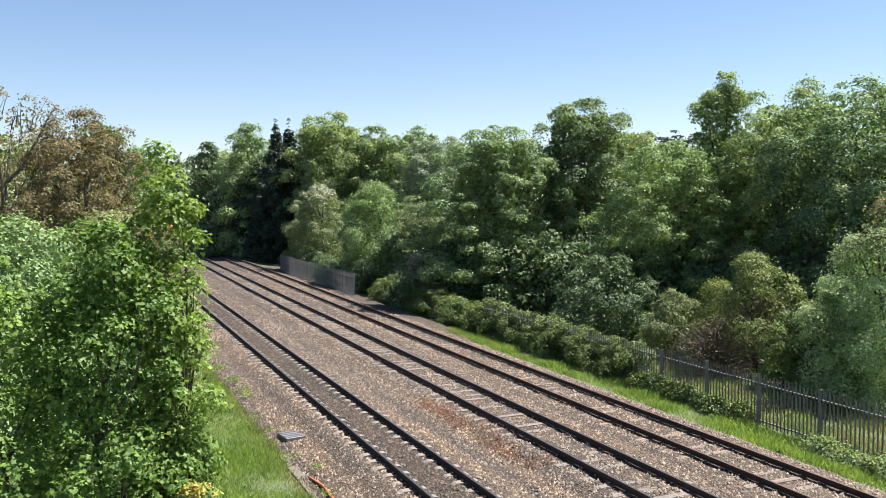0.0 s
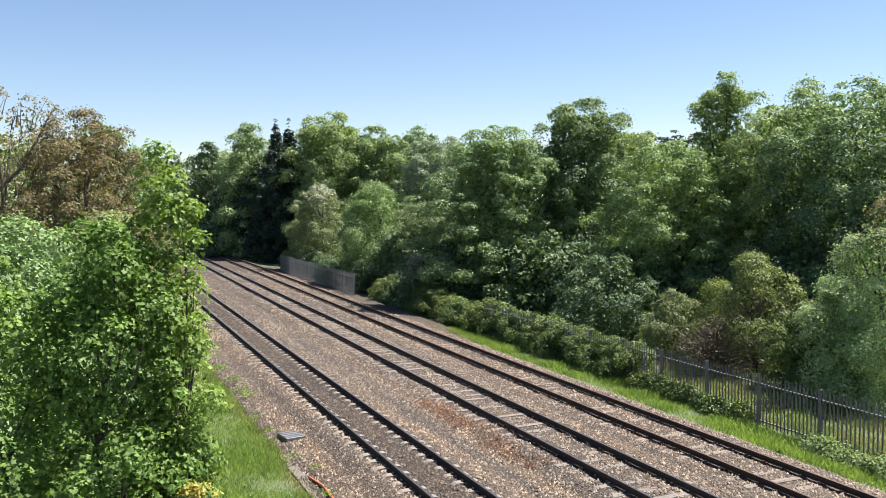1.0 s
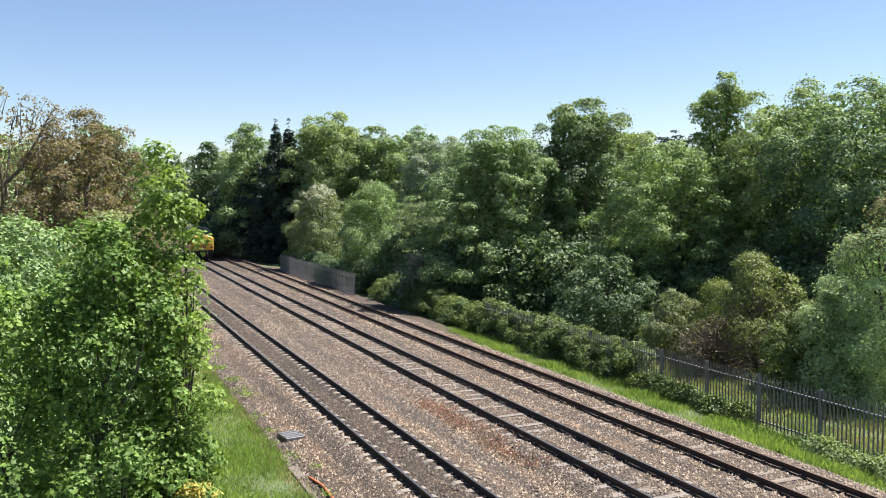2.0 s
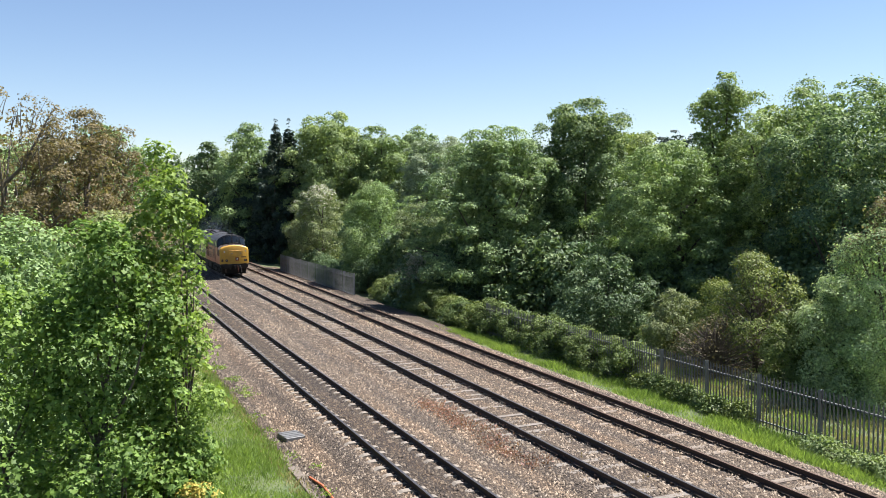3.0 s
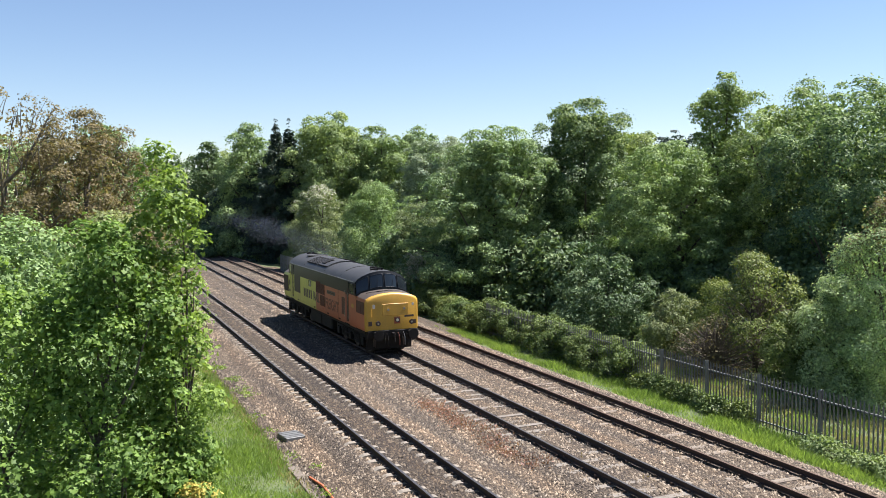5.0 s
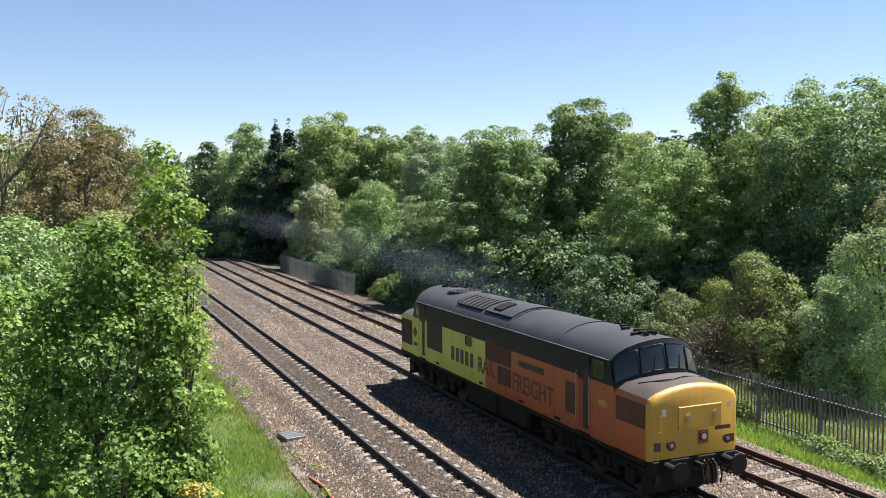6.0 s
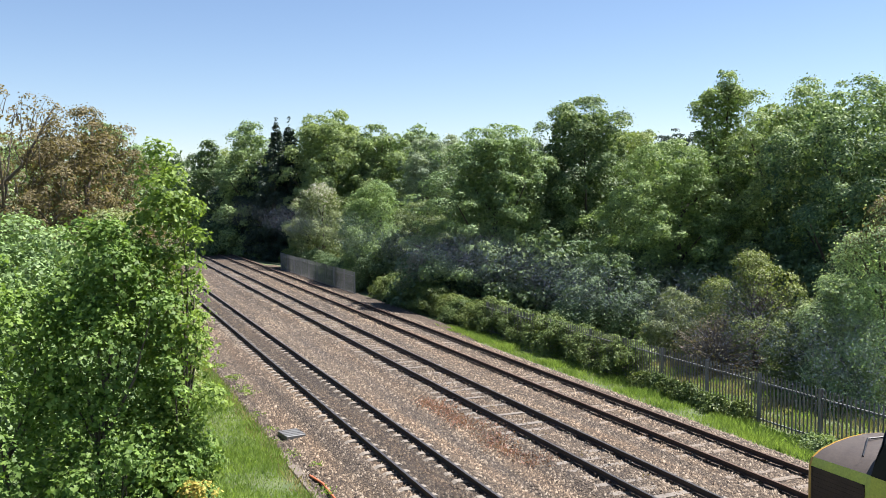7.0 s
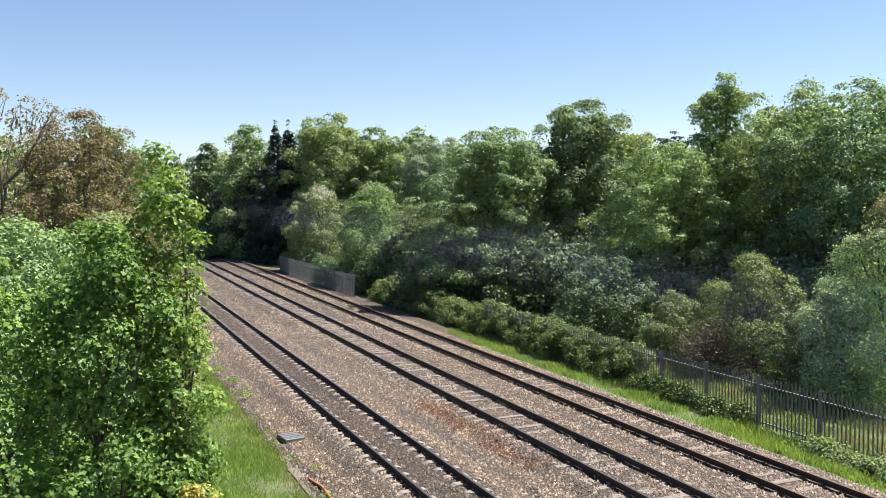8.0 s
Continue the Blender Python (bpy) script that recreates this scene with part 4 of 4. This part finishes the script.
plant("bush", "leafy green bush growing on the railway bank", "bush", -15.1, 15.5, 6.9, 3.4, 0.0, M_LEAF_NEAR, 17000, 0.088, 0.44, 12, kind="skirt", lumps=90, lobed=True, limbs=6, inner=0.12, flat=1.0, trunk_r=0.06)
plant("yellow_flower_bush", "low bush with small pale yellow flowers", "bush", -12.35, 14.2, 3.35, 0.95, 1.5, M_LEAF_NEAR, 2400, 0.08, 0.26, 19, kind="skirt", lumps=36, limbs=8, second=(M_BLOSSOM_YELLOW, 0.22), flat=1.0, trunk_r=0.03)
plant("bush", "leafy green bush growing on the railway bank", "bush", -15.2, 27.0, 7.15, 8.5, 0.2, M_LEAF_GREEN, 24000, 0.15, 0.8, 13, kind="skirt", lumps=110, limbs=6, inner=0.2)
plant("bush", "olive green bush growing on the railway bank", "bush", -12.9, 31.0, 7.3, 5.0, 0.2, M_LEAF_YELLOW, 15000, 0.15, 0.7, 63, kind="skirt", lumps=80, limbs=6, inner=0.2)
plant("copper_tree", "spreading tree with bronze young leaves and bare branches", "tree", -16.8, 45.9, 13.0, 8.0, 2.0, M_LEAF_BRONZE, 8500, 0.15, 0.62, 14, bark=M_BARK_PALE, limbs=30, twigs=420, lumps=110, inner=0.1, trunk_r=0.22, flat=0.9)
plant("copper_tree", "spreading tree with bronze young leaves and bare branches", "tree", -13.3, 47.0, 11.9, 7.2, 1.5, M_LEAF_BRONZE, 20000, 0.165, 0.62, 15, bark=M_BARK_PALE, limbs=20, twigs=160, lumps=130, inner=0.15, trunk_r=0.20, flat=0.9)
plant("broadleaf_tree", "dark green broadleaf tree behind the copper tree", "tree", -12.3, 58.0, 12.6, 6.2, 1.0, M_LEAF_MID, 16000, 0.22, 0.8, 16, kind="skirt")
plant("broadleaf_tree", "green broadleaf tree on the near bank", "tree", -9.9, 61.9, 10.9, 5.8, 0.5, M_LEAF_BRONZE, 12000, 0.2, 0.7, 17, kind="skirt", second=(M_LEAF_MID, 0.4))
plant("broadleaf_tree", "green broadleaf tree on the near bank", "tree", -16.4, 66.0, 12.0, 17.5, 0.5, M_LEAF_MID, 20000, 0.26, 1.1, 64, kind="skirt")

# far end, where the line leaves the view
plant("broadleaf_tree", "dark green tree in the distance beyond the tracks", "tree", 3.8, 184.1, 16.2, 17.5, 1.0, M_LEAF_DARK, 14000, 0.5, 1.6, 20, kind="skirt")
# leaf_dark here puts the shade beside the line into the crown colour
plant("broadleaf_tree", "dark green tree in shade beside the line", "tree", 3.8, 126.8, 15.3, 9.4, 0.0, M_LEAF_DARK, 16000, 0.36, 1.1, 21, kind="skirt")
plant("broadleaf_tree", "tall green tree in shade beside the line", "tree", 7.5, 116.0, 17.0, 11.2, 0.0, M_LEAF_MID, 22000, 0.32, 1.1, 22, kind="skirt", lumps=110)
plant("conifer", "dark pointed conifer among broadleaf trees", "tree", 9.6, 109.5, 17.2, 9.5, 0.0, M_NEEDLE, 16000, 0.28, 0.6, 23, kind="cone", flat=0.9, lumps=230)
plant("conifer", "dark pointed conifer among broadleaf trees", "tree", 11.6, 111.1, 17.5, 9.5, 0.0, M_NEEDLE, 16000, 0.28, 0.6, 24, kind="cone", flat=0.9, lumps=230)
plant("broadleaf_tree", "large rounded tree with light green young leaves", "tree", 15.7, 108.0, 18.2, 14.4, 0.0, M_LEAF_LIME, 34000, 0.32, 1.0, 25, kind="dome", inner=0.28, lumps=190)
plant("broadleaf_tree", "rounded tree with light green young leaves", "tree", 20.9, 104.3, 16.1, 11.2, 0.0, M_LEAF_LIME, 24000, 0.32, 1.0, 26, kind="dome", inner=0.28, lumps=110)
plant("willow_tree", "pale silvery green tree behind the line", "tree", 24.8, 97.6, 14.0, 10.0, 0.0, M_LEAF_SILVER, 22000, 0.28, 0.8, 27, kind="dome", inner=0.26, lumps=110)
plant("broadleaf_tree", "green tree at the back of the wood", "tree", 33.2, 121.2, 17.5, 10.0, 0.0, M_LEAF_MID, 14000, 0.40, 1.2, 28, kind="skirt", inner=0.26)
plant("broadleaf_tree", "pale green tree at the back of the wood", "tree", 33.5, 110.2, 15.2, 7.5, 0.0, M_LEAF_SILVER, 10000, 0.36, 1.1, 65, kind="skirt")
plant("hawthorn_bush", "dense olive green hawthorn with some white blossom", "bush", 10.3, 90.9, 8.9, 7.8, 0.0, M_LEAF_YELLOW, 20000, 0.19, 0.75, 29, kind="dome", second=(M_BLOSSOM, 0.02))
plant("hawthorn_bush", "bright green bushy hawthorn beside the fence", "bush", 11.0, 75.0, 8.8, 8.0, 0.0, M_LEAF_GREEN, 26000, 0.17, 0.85, 30, kind="dome", lumps=100)
plant("hawthorn_bush", "bright green bushy hawthorn beside the fence", "bush", 12.4, 68.0, 7.2, 5.5, 0.0, M_LEAF_YELLOW, 14000, 0.16, 0.6, 66, kind="dome", lumps=80)
plant("broadleaf_tree", "broad green maple with layered branches", "tree", 14.3, 57.4, 12.9, 11.8, 0.0, M_LEAF_MID, 46000, 0.205, 0.8, 31, kind="skirt", inner=0.26, lumps=230, flat=0.55, limbs=12)
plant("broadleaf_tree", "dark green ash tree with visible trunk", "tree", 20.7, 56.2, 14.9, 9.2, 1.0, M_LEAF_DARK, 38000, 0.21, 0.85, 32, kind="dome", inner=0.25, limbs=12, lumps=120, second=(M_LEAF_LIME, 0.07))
plant("broadleaf_tree", "lime green tree catching the sun", "tree", 30.2, 64.3, 14.2, 9.2, 0.5, M_LEAF_LIME, 22000, 0.24, 0.9, 33, kind="dome", inner=0.25, lumps=100)
plant("broadleaf_tree", "dense mid green field maple behind the fence", "tree", 20.1, 44.5, 10.8, 10.0, 0.0, M_LEAF_GREEN, 46000, 0.18, 0.7, 34, kind="dome", lumps=230, flat=0.6)
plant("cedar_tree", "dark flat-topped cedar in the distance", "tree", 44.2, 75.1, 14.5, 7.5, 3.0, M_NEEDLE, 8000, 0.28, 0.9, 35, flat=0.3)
plant("broadleaf_tree", "tall slender tree rising above the wood", "tree", 24.7, 45.9, 15.75, 4.5, 1.0, M_LEAF_GREEN, 24000, 0.20, 0.72, 36, kind="column", lumps=120)
plant("broadleaf_tree", "tall dark green oak at the wood's edge", "tree", 25.8, 40.9, 14.25, 8.8, 1.0, M_LEAF_MID, 30000, 0.20, 0.8, 37, inner=0.2, limbs=12, lumps=140)
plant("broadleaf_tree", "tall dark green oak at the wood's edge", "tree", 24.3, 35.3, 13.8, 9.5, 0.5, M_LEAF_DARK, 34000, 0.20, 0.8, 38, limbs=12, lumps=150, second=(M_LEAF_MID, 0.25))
plant("broadleaf_tree", "tall dark green oak at the wood's edge", "tree", 28.0, 34.0, 13.7, 10.0, 0.5, M_LEAF_MID, 26000, 0.20, 0.9, 39, lumps=110)

for k, (x, y, top) in enumerate([(31.0, 143.1, 17.0), (21.7, 137.4, 16.5), (33.5, 131.7, 15.2), (32.7, 99.6, 13.5), (34.1, 87.7, 12.5), (44.4, 87.3, 13.8), (40.1, 72.0, 12.6), (38.2, 58.1, 13.6), (38.8, 52.0, 14.4), (38.9, 45.9, 13.8), (11.1, 147.9, 16.5)]):
    plant("broadleaf_tree", "green tree deeper in the wood", "tree", x, y, top, 13.8, 0.0, M_LEAF_MID if k % 2 else M_LEAF_LIME, 6500, 0.42, 1.2, 100 + k, kind="skirt", lumps=90, limbs=4, group="trees deeper in the wood")

# dark needle-coloured trees added here; their colour stands for deep shade
plant("shade_fill_tree", "dark tree added to stand for the shade beside the line", "tree", 8.3, 113.8, 12.6, 8.1, 0.0, M_NEEDLE, 9000, 0.36, 1.0, 120, kind="skirt", lumps=90)
plant("shade_fill_tree", "dark tree added to stand for the shade beside the line", "tree", 6.1, 120.4, 11.0, 8.1, 0.0, M_NEEDLE, 9000, 0.36, 1.0, 121, kind="skirt", lumps=90)
plant("shade_fill_tree", "dark tree added to stand for the shade beside the line", "tree", 11.5, 109.1, 10.2, 7.5, 0.0, M_NEEDLE, 12000, 0.30, 1.0, 122, kind="skirt", lumps=90)
plant("ivy_bush", "pale ivy clump over the end of the fence", "bush", 7.6, 92.5, 2.2, 2.8, 0.0, M_LEAF_IVY, 4000, 0.15, 0.4, 123, kind="skirt", lumps=40)

# scrub behind the fence
plant("bush", "yellow-green leafy bush behind the fence", "bush", 13.4, 35.8, 3.0, 3.4, 0.0, M_LEAF_YELLOW, 9000, 0.12, 0.42, 50, kind="skirt")
plant("bush", "tangled bramble bush with dead twigs", "bush", 15.1, 31.8, 4.9, 5.6, 0.0, M_LEAF_IVY, 14000, 0.12, 0.7, 51, twigs=320, inner=0.05, kind="skirt", lumps=60, trunk_r=0.15)
plant("bush", "dense green bramble behind the fence", "bush", 14.0, 28.0, 3.0, 3.2, 0.0, M_LEAF_IVY, 12000, 0.12, 0.45, 52, twigs=60, kind="skirt")
plant("bush", "tall hawthorn bush with reddish young tips", "bush", 15.8, 25.3, 7.3, 6.2, 0.0, M_LEAF_BRAMBLE, 26000, 0.12, 0.8, 53, twigs=130, second=(M_LEAF_BRONZE, 0.06), kind="skirt", lumps=64)
plant("bush", "dense green bramble behind the fence", "bush", 13.5, 25.5, 4.4, 3.4, 0.0, M_LEAF_BRAMBLE, 15000, 0.12, 0.62, 54, twigs=60, kind="skirt")
plant("bush", "grey tangled scrub of dead twigs", "bush", 12.3, 31.5, 2.3, 3.4, 0.0, M_LEAF_BRONZE, 900, 0.12, 0.6, 55, twigs=600, kind="skirt", trunk_r=0.16)
# shrubs under the trees use leaf_dark: part of their shade is in the colour
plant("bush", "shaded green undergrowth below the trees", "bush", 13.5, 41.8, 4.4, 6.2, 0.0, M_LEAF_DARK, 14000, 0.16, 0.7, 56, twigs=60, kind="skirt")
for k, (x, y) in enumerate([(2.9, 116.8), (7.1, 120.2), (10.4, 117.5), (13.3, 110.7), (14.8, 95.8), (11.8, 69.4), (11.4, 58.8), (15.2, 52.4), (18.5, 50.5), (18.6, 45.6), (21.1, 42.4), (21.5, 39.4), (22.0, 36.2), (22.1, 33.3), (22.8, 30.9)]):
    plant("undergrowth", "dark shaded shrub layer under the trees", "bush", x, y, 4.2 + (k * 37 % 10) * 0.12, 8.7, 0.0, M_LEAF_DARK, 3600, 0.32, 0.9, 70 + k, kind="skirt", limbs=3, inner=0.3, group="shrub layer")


# ---- ivy hedge along the fence ----
def hedge(label, x0, y0, x1, y1, n, h, r, seed, leaf, count, second=None):
    rng = np.random.default_rng(seed)
    for k in range(n):
        u = (k + 0.5) / n
        x, y = x0 + (x1 - x0) * u + rng.uniform(-0.2, 0.2), y0 + (y1 - y0) * u
        z = ground_z(x)
        tree("hedge_bush", label, "hedge", x, y, z, h * rng.uniform(0.85, 1.2), r * rng.uniform(0.85, 1.15), 0.05, leaf, count, 0.11, 0.38, seed * 50 + k, kind="round", lumps=45, limbs=4, inner=0.25, twigs=20, group="ivy hedge along the fence", second=second)


hedge("ivy and bramble smothering the palisade fence", 8.75, 31.6, 8.3, 66, 19, 1.95, 1.25, 3, M_LEAF_IVY, 4800)
hedge("low leafy bramble growing at the fence foot", 7.95, 24.5, 7.95, 31, 7, 0.70, 0.50, 4, M_LEAF_IVY, 1100)
hedge("bright green nettles in the grass by the fence", 7.3, 16.5, 7.6, 21.5, 6, 0.55, 0.55, 6, M_LEAF_LIME, 1400)
hedge("white-flowered hawthorn spray over the hedge", 8.7, 58, 8.7, 60, 1, 3.6, 1.25, 7, M_LEAF_SILVER, 6000, (M_BLOSSOM, 0.25))
# dark bushes added to darken the strip behind the far fence panels
hedge("dark bushes added behind the weathered fence panels", 8.6, 69, 8.8, 95, 9, 2.6, 1.5, 8, M_LEAF_DARK, 4000)


# ---- grass, weeds, stones ----
def blades(name, label, x0, x1, y0, y1, count, height, width, material, seed, edge=0.3, patch=0.6):
    """Single bent blades of grass on the ground, thicker in tufts."""
    rng = np.random.default_rng(seed)
    x, y = rng.uniform(x0, x1, count), y0 + (y1 - y0) * rng.uniform(0, 1, count) ** 1.5
    t = np.array([noise.noise((a * patch, b * patch, seed)) for a, b in zip(x, y)])
    keep = (rng.uniform(-0.6, 0.6, count) < t + 0.42 + (0.5 if x1 < 0 else 0)) & (x > x0 + edge * rng.uniform(0, 1, count)) & (x < x1 - edge * rng.uniform(0, 1, count) ** 2)
    x, y, t = x[keep], y[keep], t[keep]
    n = len(x)
    z = np.interp(x, [q[0] for q in GROUND], [q[1] for q in GROUND]) - 0.06
    h = height * rng.uniform(0.45, 1.3, n) * (1 + 0.7 * t)
    a = rng.uniform(0, 2 * math.pi, n)
    u = np.stack([np.cos(a), np.sin(a), np.zeros(n)], 1) * (width * rng.uniform(0.6, 1.4, n))[:, None]
    lean = rng.normal(size=(n, 3)) * (h * 0.28)[:, None]
    lean[:, 2] = 0
    base = np.stack([x, y, z], 1)
    up = np.stack([np.zeros(n), np.zeros(n), h], 1)
    v = np.stack([base - u, base + u, base + up * 0.6 + lean * 0.4 + u * 0.7, base + up + lean], 1)
    f = (np.arange(n)[:, None, None] * 4 + np.array([(0, 1, 2), (0, 2, 3)])[None]).reshape(-1, 3)
    return tagged(raw(name, v.reshape(-1, 3), f, material), label, "grass", kind="stuff")


blades("grass", "bright green uncut grass beside the ballast", -11.2, -8.05, 15, 46, 70000, 0.20, 0.011, M_GRASS, 21, 0.25, 0.35)
blades("grass", "dry straw-coloured grass at the ballast edge", -8.7, -7.9, 15, 52, 5000, 0.22, 0.007, M_GRASS_DRY, 22, 0.2)
blades("grass", "bright green uncut grass along the fence", 5.75, 8.1, 13, 49, 42000, 0.24, 0.010, M_GRASS, 23, 0.3)
blades("grass", "rough grass with dry stalks behind the fence", 8.3, 13.0, 15, 46, 26000, 0.30, 0.010, M_GRASS_DRY, 24)
blades("grass", "rough green grass behind the fence", 8.3, 13.0, 15, 46, 16000, 0.30, 0.011, M_GRASS, 25)


def tufts(name, label, spots, material, leaf, seed, spread=0.35, high=0.22, each=130):
    """Low ragged weeds in the ballast."""
    rng = np.random.default_rng(seed)
    vs, fs, base = [], [], 0
    for x, y, s in spots:
        n = int(each * s)
        p_ = np.stack([x + rng.normal(size=n) * spread * s, y + rng.normal(size=n) * spread * 1.5 * s, -0.27 + rng.uniform(0, 1, n) ** 1.5 * high * s], 1)
        nr = rng.normal(size=(n, 3))
        nr[:, 2] = np.abs(nr[:, 2]) * 0.5
        v, f = leaf_arrays(p_, nr, leaf, rng)
        vs.append(v)
        fs.append(f + base)
        base += len(v)
    return tagged(raw(name, np.concatenate(vs), np.concatenate(fs), material), label, "weeds", kind="stuff")


rw = random.Random(8)
tufts("red_weeds", "reddish dried weeds growing in the ballast", [(-1.75 + rw.uniform(-0.35, 0.45), 22.2 + 0.30 * k + rw.uniform(-0.2, 0.2), rw.uniform(0.4, 1.0)) for k in range(30)], M_WEED_RED, 0.060, 31, 0.34, 0.22, 120)
tufts("dry_weeds", "pale dry weeds between the rails", [(rw.uniform(-0.5, 0.55), rw.uniform(16, 34), rw.uniform(0.3, 0.6)) for k in range(16)], M_WEED_DRY, 0.05, 32, 0.25, 0.16, 80)
tufts("green_weeds", "small green weeds at the ballast edge", [(-7.95 + rw.uniform(-0.25, 0.35), rw.uniform(20, 42), rw.uniform(0.3, 0.9)) for k in range(20)], M_GRASS, 0.06, 33, 0.2, 0.1, 80)
tufts("red_weeds", "small rusty weeds against the far rails", [(x + rw.uniform(-0.1, 0.1), rw.uniform(16, 36), rw.uniform(0.25, 0.45)) for k in range(7) for x in (2.80, 4.30)], M_WEED_RED, 0.05, 34, 0.22, 0.20, 90)


def stones(label, x0, x1, y0, y1, count, size, seed):
    """Loose angular ballast stones on the bed."""
    rng = np.random.default_rng(seed)
    x = rng.uniform(x0, x1, count)
    y = y0 + (y1 - y0) * rng.uniform(0, 1, count) ** 1.35
    z = np.interp(x, [q[0] for q in BALLAST], [q[1] for q in BALLAST])
    z = z + np.array([0.030 * noise.noise((a * 1.3, b * 1.3, 0)) + 0.022 * noise.noise((a * 3.5, b * 3.5, 5)) for a, b in zip(x, y)])
    for cx in (T1, T2, T3):
        for r in (-G, G):
            off = np.abs(x - cx - r) < 0.11
            z[off] -= 0.05
    s = size * rng.uniform(0.5, 1.25, count)
    unit = np.array([(1, 0, 0), (-1, 0, 0), (0, 1, 0), (0, -1, 0), (0, 0, 0.8)], float)
    unit[:4, 2] = -0.35
    v = unit[None] * rng.uniform(0.55, 1.25, (count, 5, 1)) + rng.normal(size=(count, 5, 3)) * 0.18
    a = rng.uniform(0, 2 * math.pi, count)
    c_, s_ = np.cos(a)[:, None], np.sin(a)[:, None]
    vx, vy = v[:, :, 0] * c_ - v[:, :, 1] * s_, v[:, :, 0] * s_ + v[:, :, 1] * c_
    v = np.stack([vx, vy, v[:, :, 2]], 2) * s[:, None, None] + np.stack([x, y, z + s * 0.25], 1)[:, None]
    tri = [(0, 2, 4), (2, 1, 4), (1, 3, 4), (3, 0, 4)]    # the underside lies in the bed
    f = (np.arange(count)[:, None, None] * 5 + np.array(tri)[None]).reshape(-1, 3)
    return tagged(raw("ballast_stones", v.reshape(-1, 3), f, M_STONE), label, "ballast", kind="stuff")


stones("loose angular tan and grey ballast stones", -8.1, 5.9, 13.5, 52, 66000, 0.046, 41)
stones("loose angular tan and grey ballast stones", -8.1, 5.9, 50, 95, 16000, 0.065, 42)


# ---- lineside cable route ----
M_LID = worn("dirty_concrete", (0.163, 0.136, 0.109), (0.088, 0.071, 0.051), 0.9, scale=3, amount=0.9)
M_PIT = worn("pit_metal", (0.160, 0.164, 0.160), (0.088, 0.080, 0.072), 0.6, 0.3)


def make_trough():
    t = thing("cable_trough", -8.02, 18.0, -0.565, "weathered concrete cable trough along the ballast edge", "cable trough", kind="structure")
    me = None
    rng = random.Random(4)
    for k in range(10):
        if me is None:
            bm = bmesh.new()
            box(bm, -0.17, 0.17, 0.0, 0.985, -0.06, 0.035, 0.012)
            ob = part("lid", bm, M_LID, t)
            me = ob.data
        else:
            ob = new("lid", me)
            ob.parent = t
        ob.matrix_basis = pose(rng.uniform(-0.03, 0.03), k * 1.0, rng.uniform(-0.02, 0.015), rng.uniform(-1.5, 1.5), rng.uniform(-3, 3), rng.uniform(-2, 2))
    b = thing("cable_pit_cover", -7.42, 28.9, -0.36, "grey ribbed metal pit cover lying on the ballast", "pit cover", rz=8)
    bm = bmesh.new()
    box(bm, -0.34, 0.34, -0.42, 0.42, -0.14, 0.03, 0.015)
    part("cover", bm, M_PIT, b)
    for k in range(4):
        bm = bmesh.new()
        box(bm, -0.33, 0.33, -0.36 + k * 0.2, -0.30 + k * 0.2, 0.029, 0.042)
        part("rib", bm, M_PIT, b)
    v, f = tube([(-7.75, 19.0, -0.40), (-7.72, 20.5, -0.38), (-7.80, 22.0, -0.40), (-7.76, 23.6, -0.41), (-7.88, 24.6, -0.46)], [0.035] * 5, 8)
    pipe = thing("orange_cable", 0, 0, 0, "orange cable duct lying beside the trough", "cable")
    raw("duct", v, f, paint("orange_plastic", (0.50, 0.13, 0.05), (0.35, 0.16, 0.09), 0.6, 0.5), pipe, True)


make_trough()


# ---- movement ----
SPEED, AT6 = 22.3, 17.4


def nose_at(t):
    return AT6 - SPEED * (t - 6.0)


def motions():
    walk(loco, [(k * 0.25, pose(0, nose_at(k * 0.25), 0)) for k in range(33)])
    # wheels roll without slipping
    step = -math.degrees(SPEED / FPS / 0.571)
    for w, l in AXLES:
        walk(w, [(k / FPS, pose(0, l, 0.571, -step * k)) for k in range(241)])
    # each puff rides inside the engine bay, bursts from the roof, then hangs, spreads and drifts
    for ob, t0, k in PUFFS:
        rng = random.Random(900 + k)
        dx, dy, dz = rng.uniform(0.5, 1.9), rng.uniform(-1.6, 1.2), rng.uniform(0.0, 0.55)
        rows = [(0.0, pose(0, nose_at(0.0) + 9.0, 2.3))]
        rows += [(t, pose(0, nose_at(t) + 9.0, 2.3)) for t in (0.5 * i for i in range(1, 14)) if t < t0 - 0.15]
        for i in range(40):
            a = 0.1 * i if i < 8 else 0.8 + 0.3 * (i - 8)
            if t0 + a > 7.9:
                break
            slow = 1 - math.exp(-a / 0.22)
            rows.append((t0 + a, pose(0.2 * slow + dx * a, nose_at(t0) + 9.0 - SPEED * 0.22 * slow + dy * a, 2.3 + 1.8 * slow + dz * a, 0, 0, 4 * a)))
        a = 8.0 - t0
        rows.append((8.0, pose(0.2 + dx * a, nose_at(t0) + 9.0 - SPEED * 0.22 + dy * a, 4.1 + dz * a, 0, 0, 4 * a)))
        walk(ob, rows)


motions()
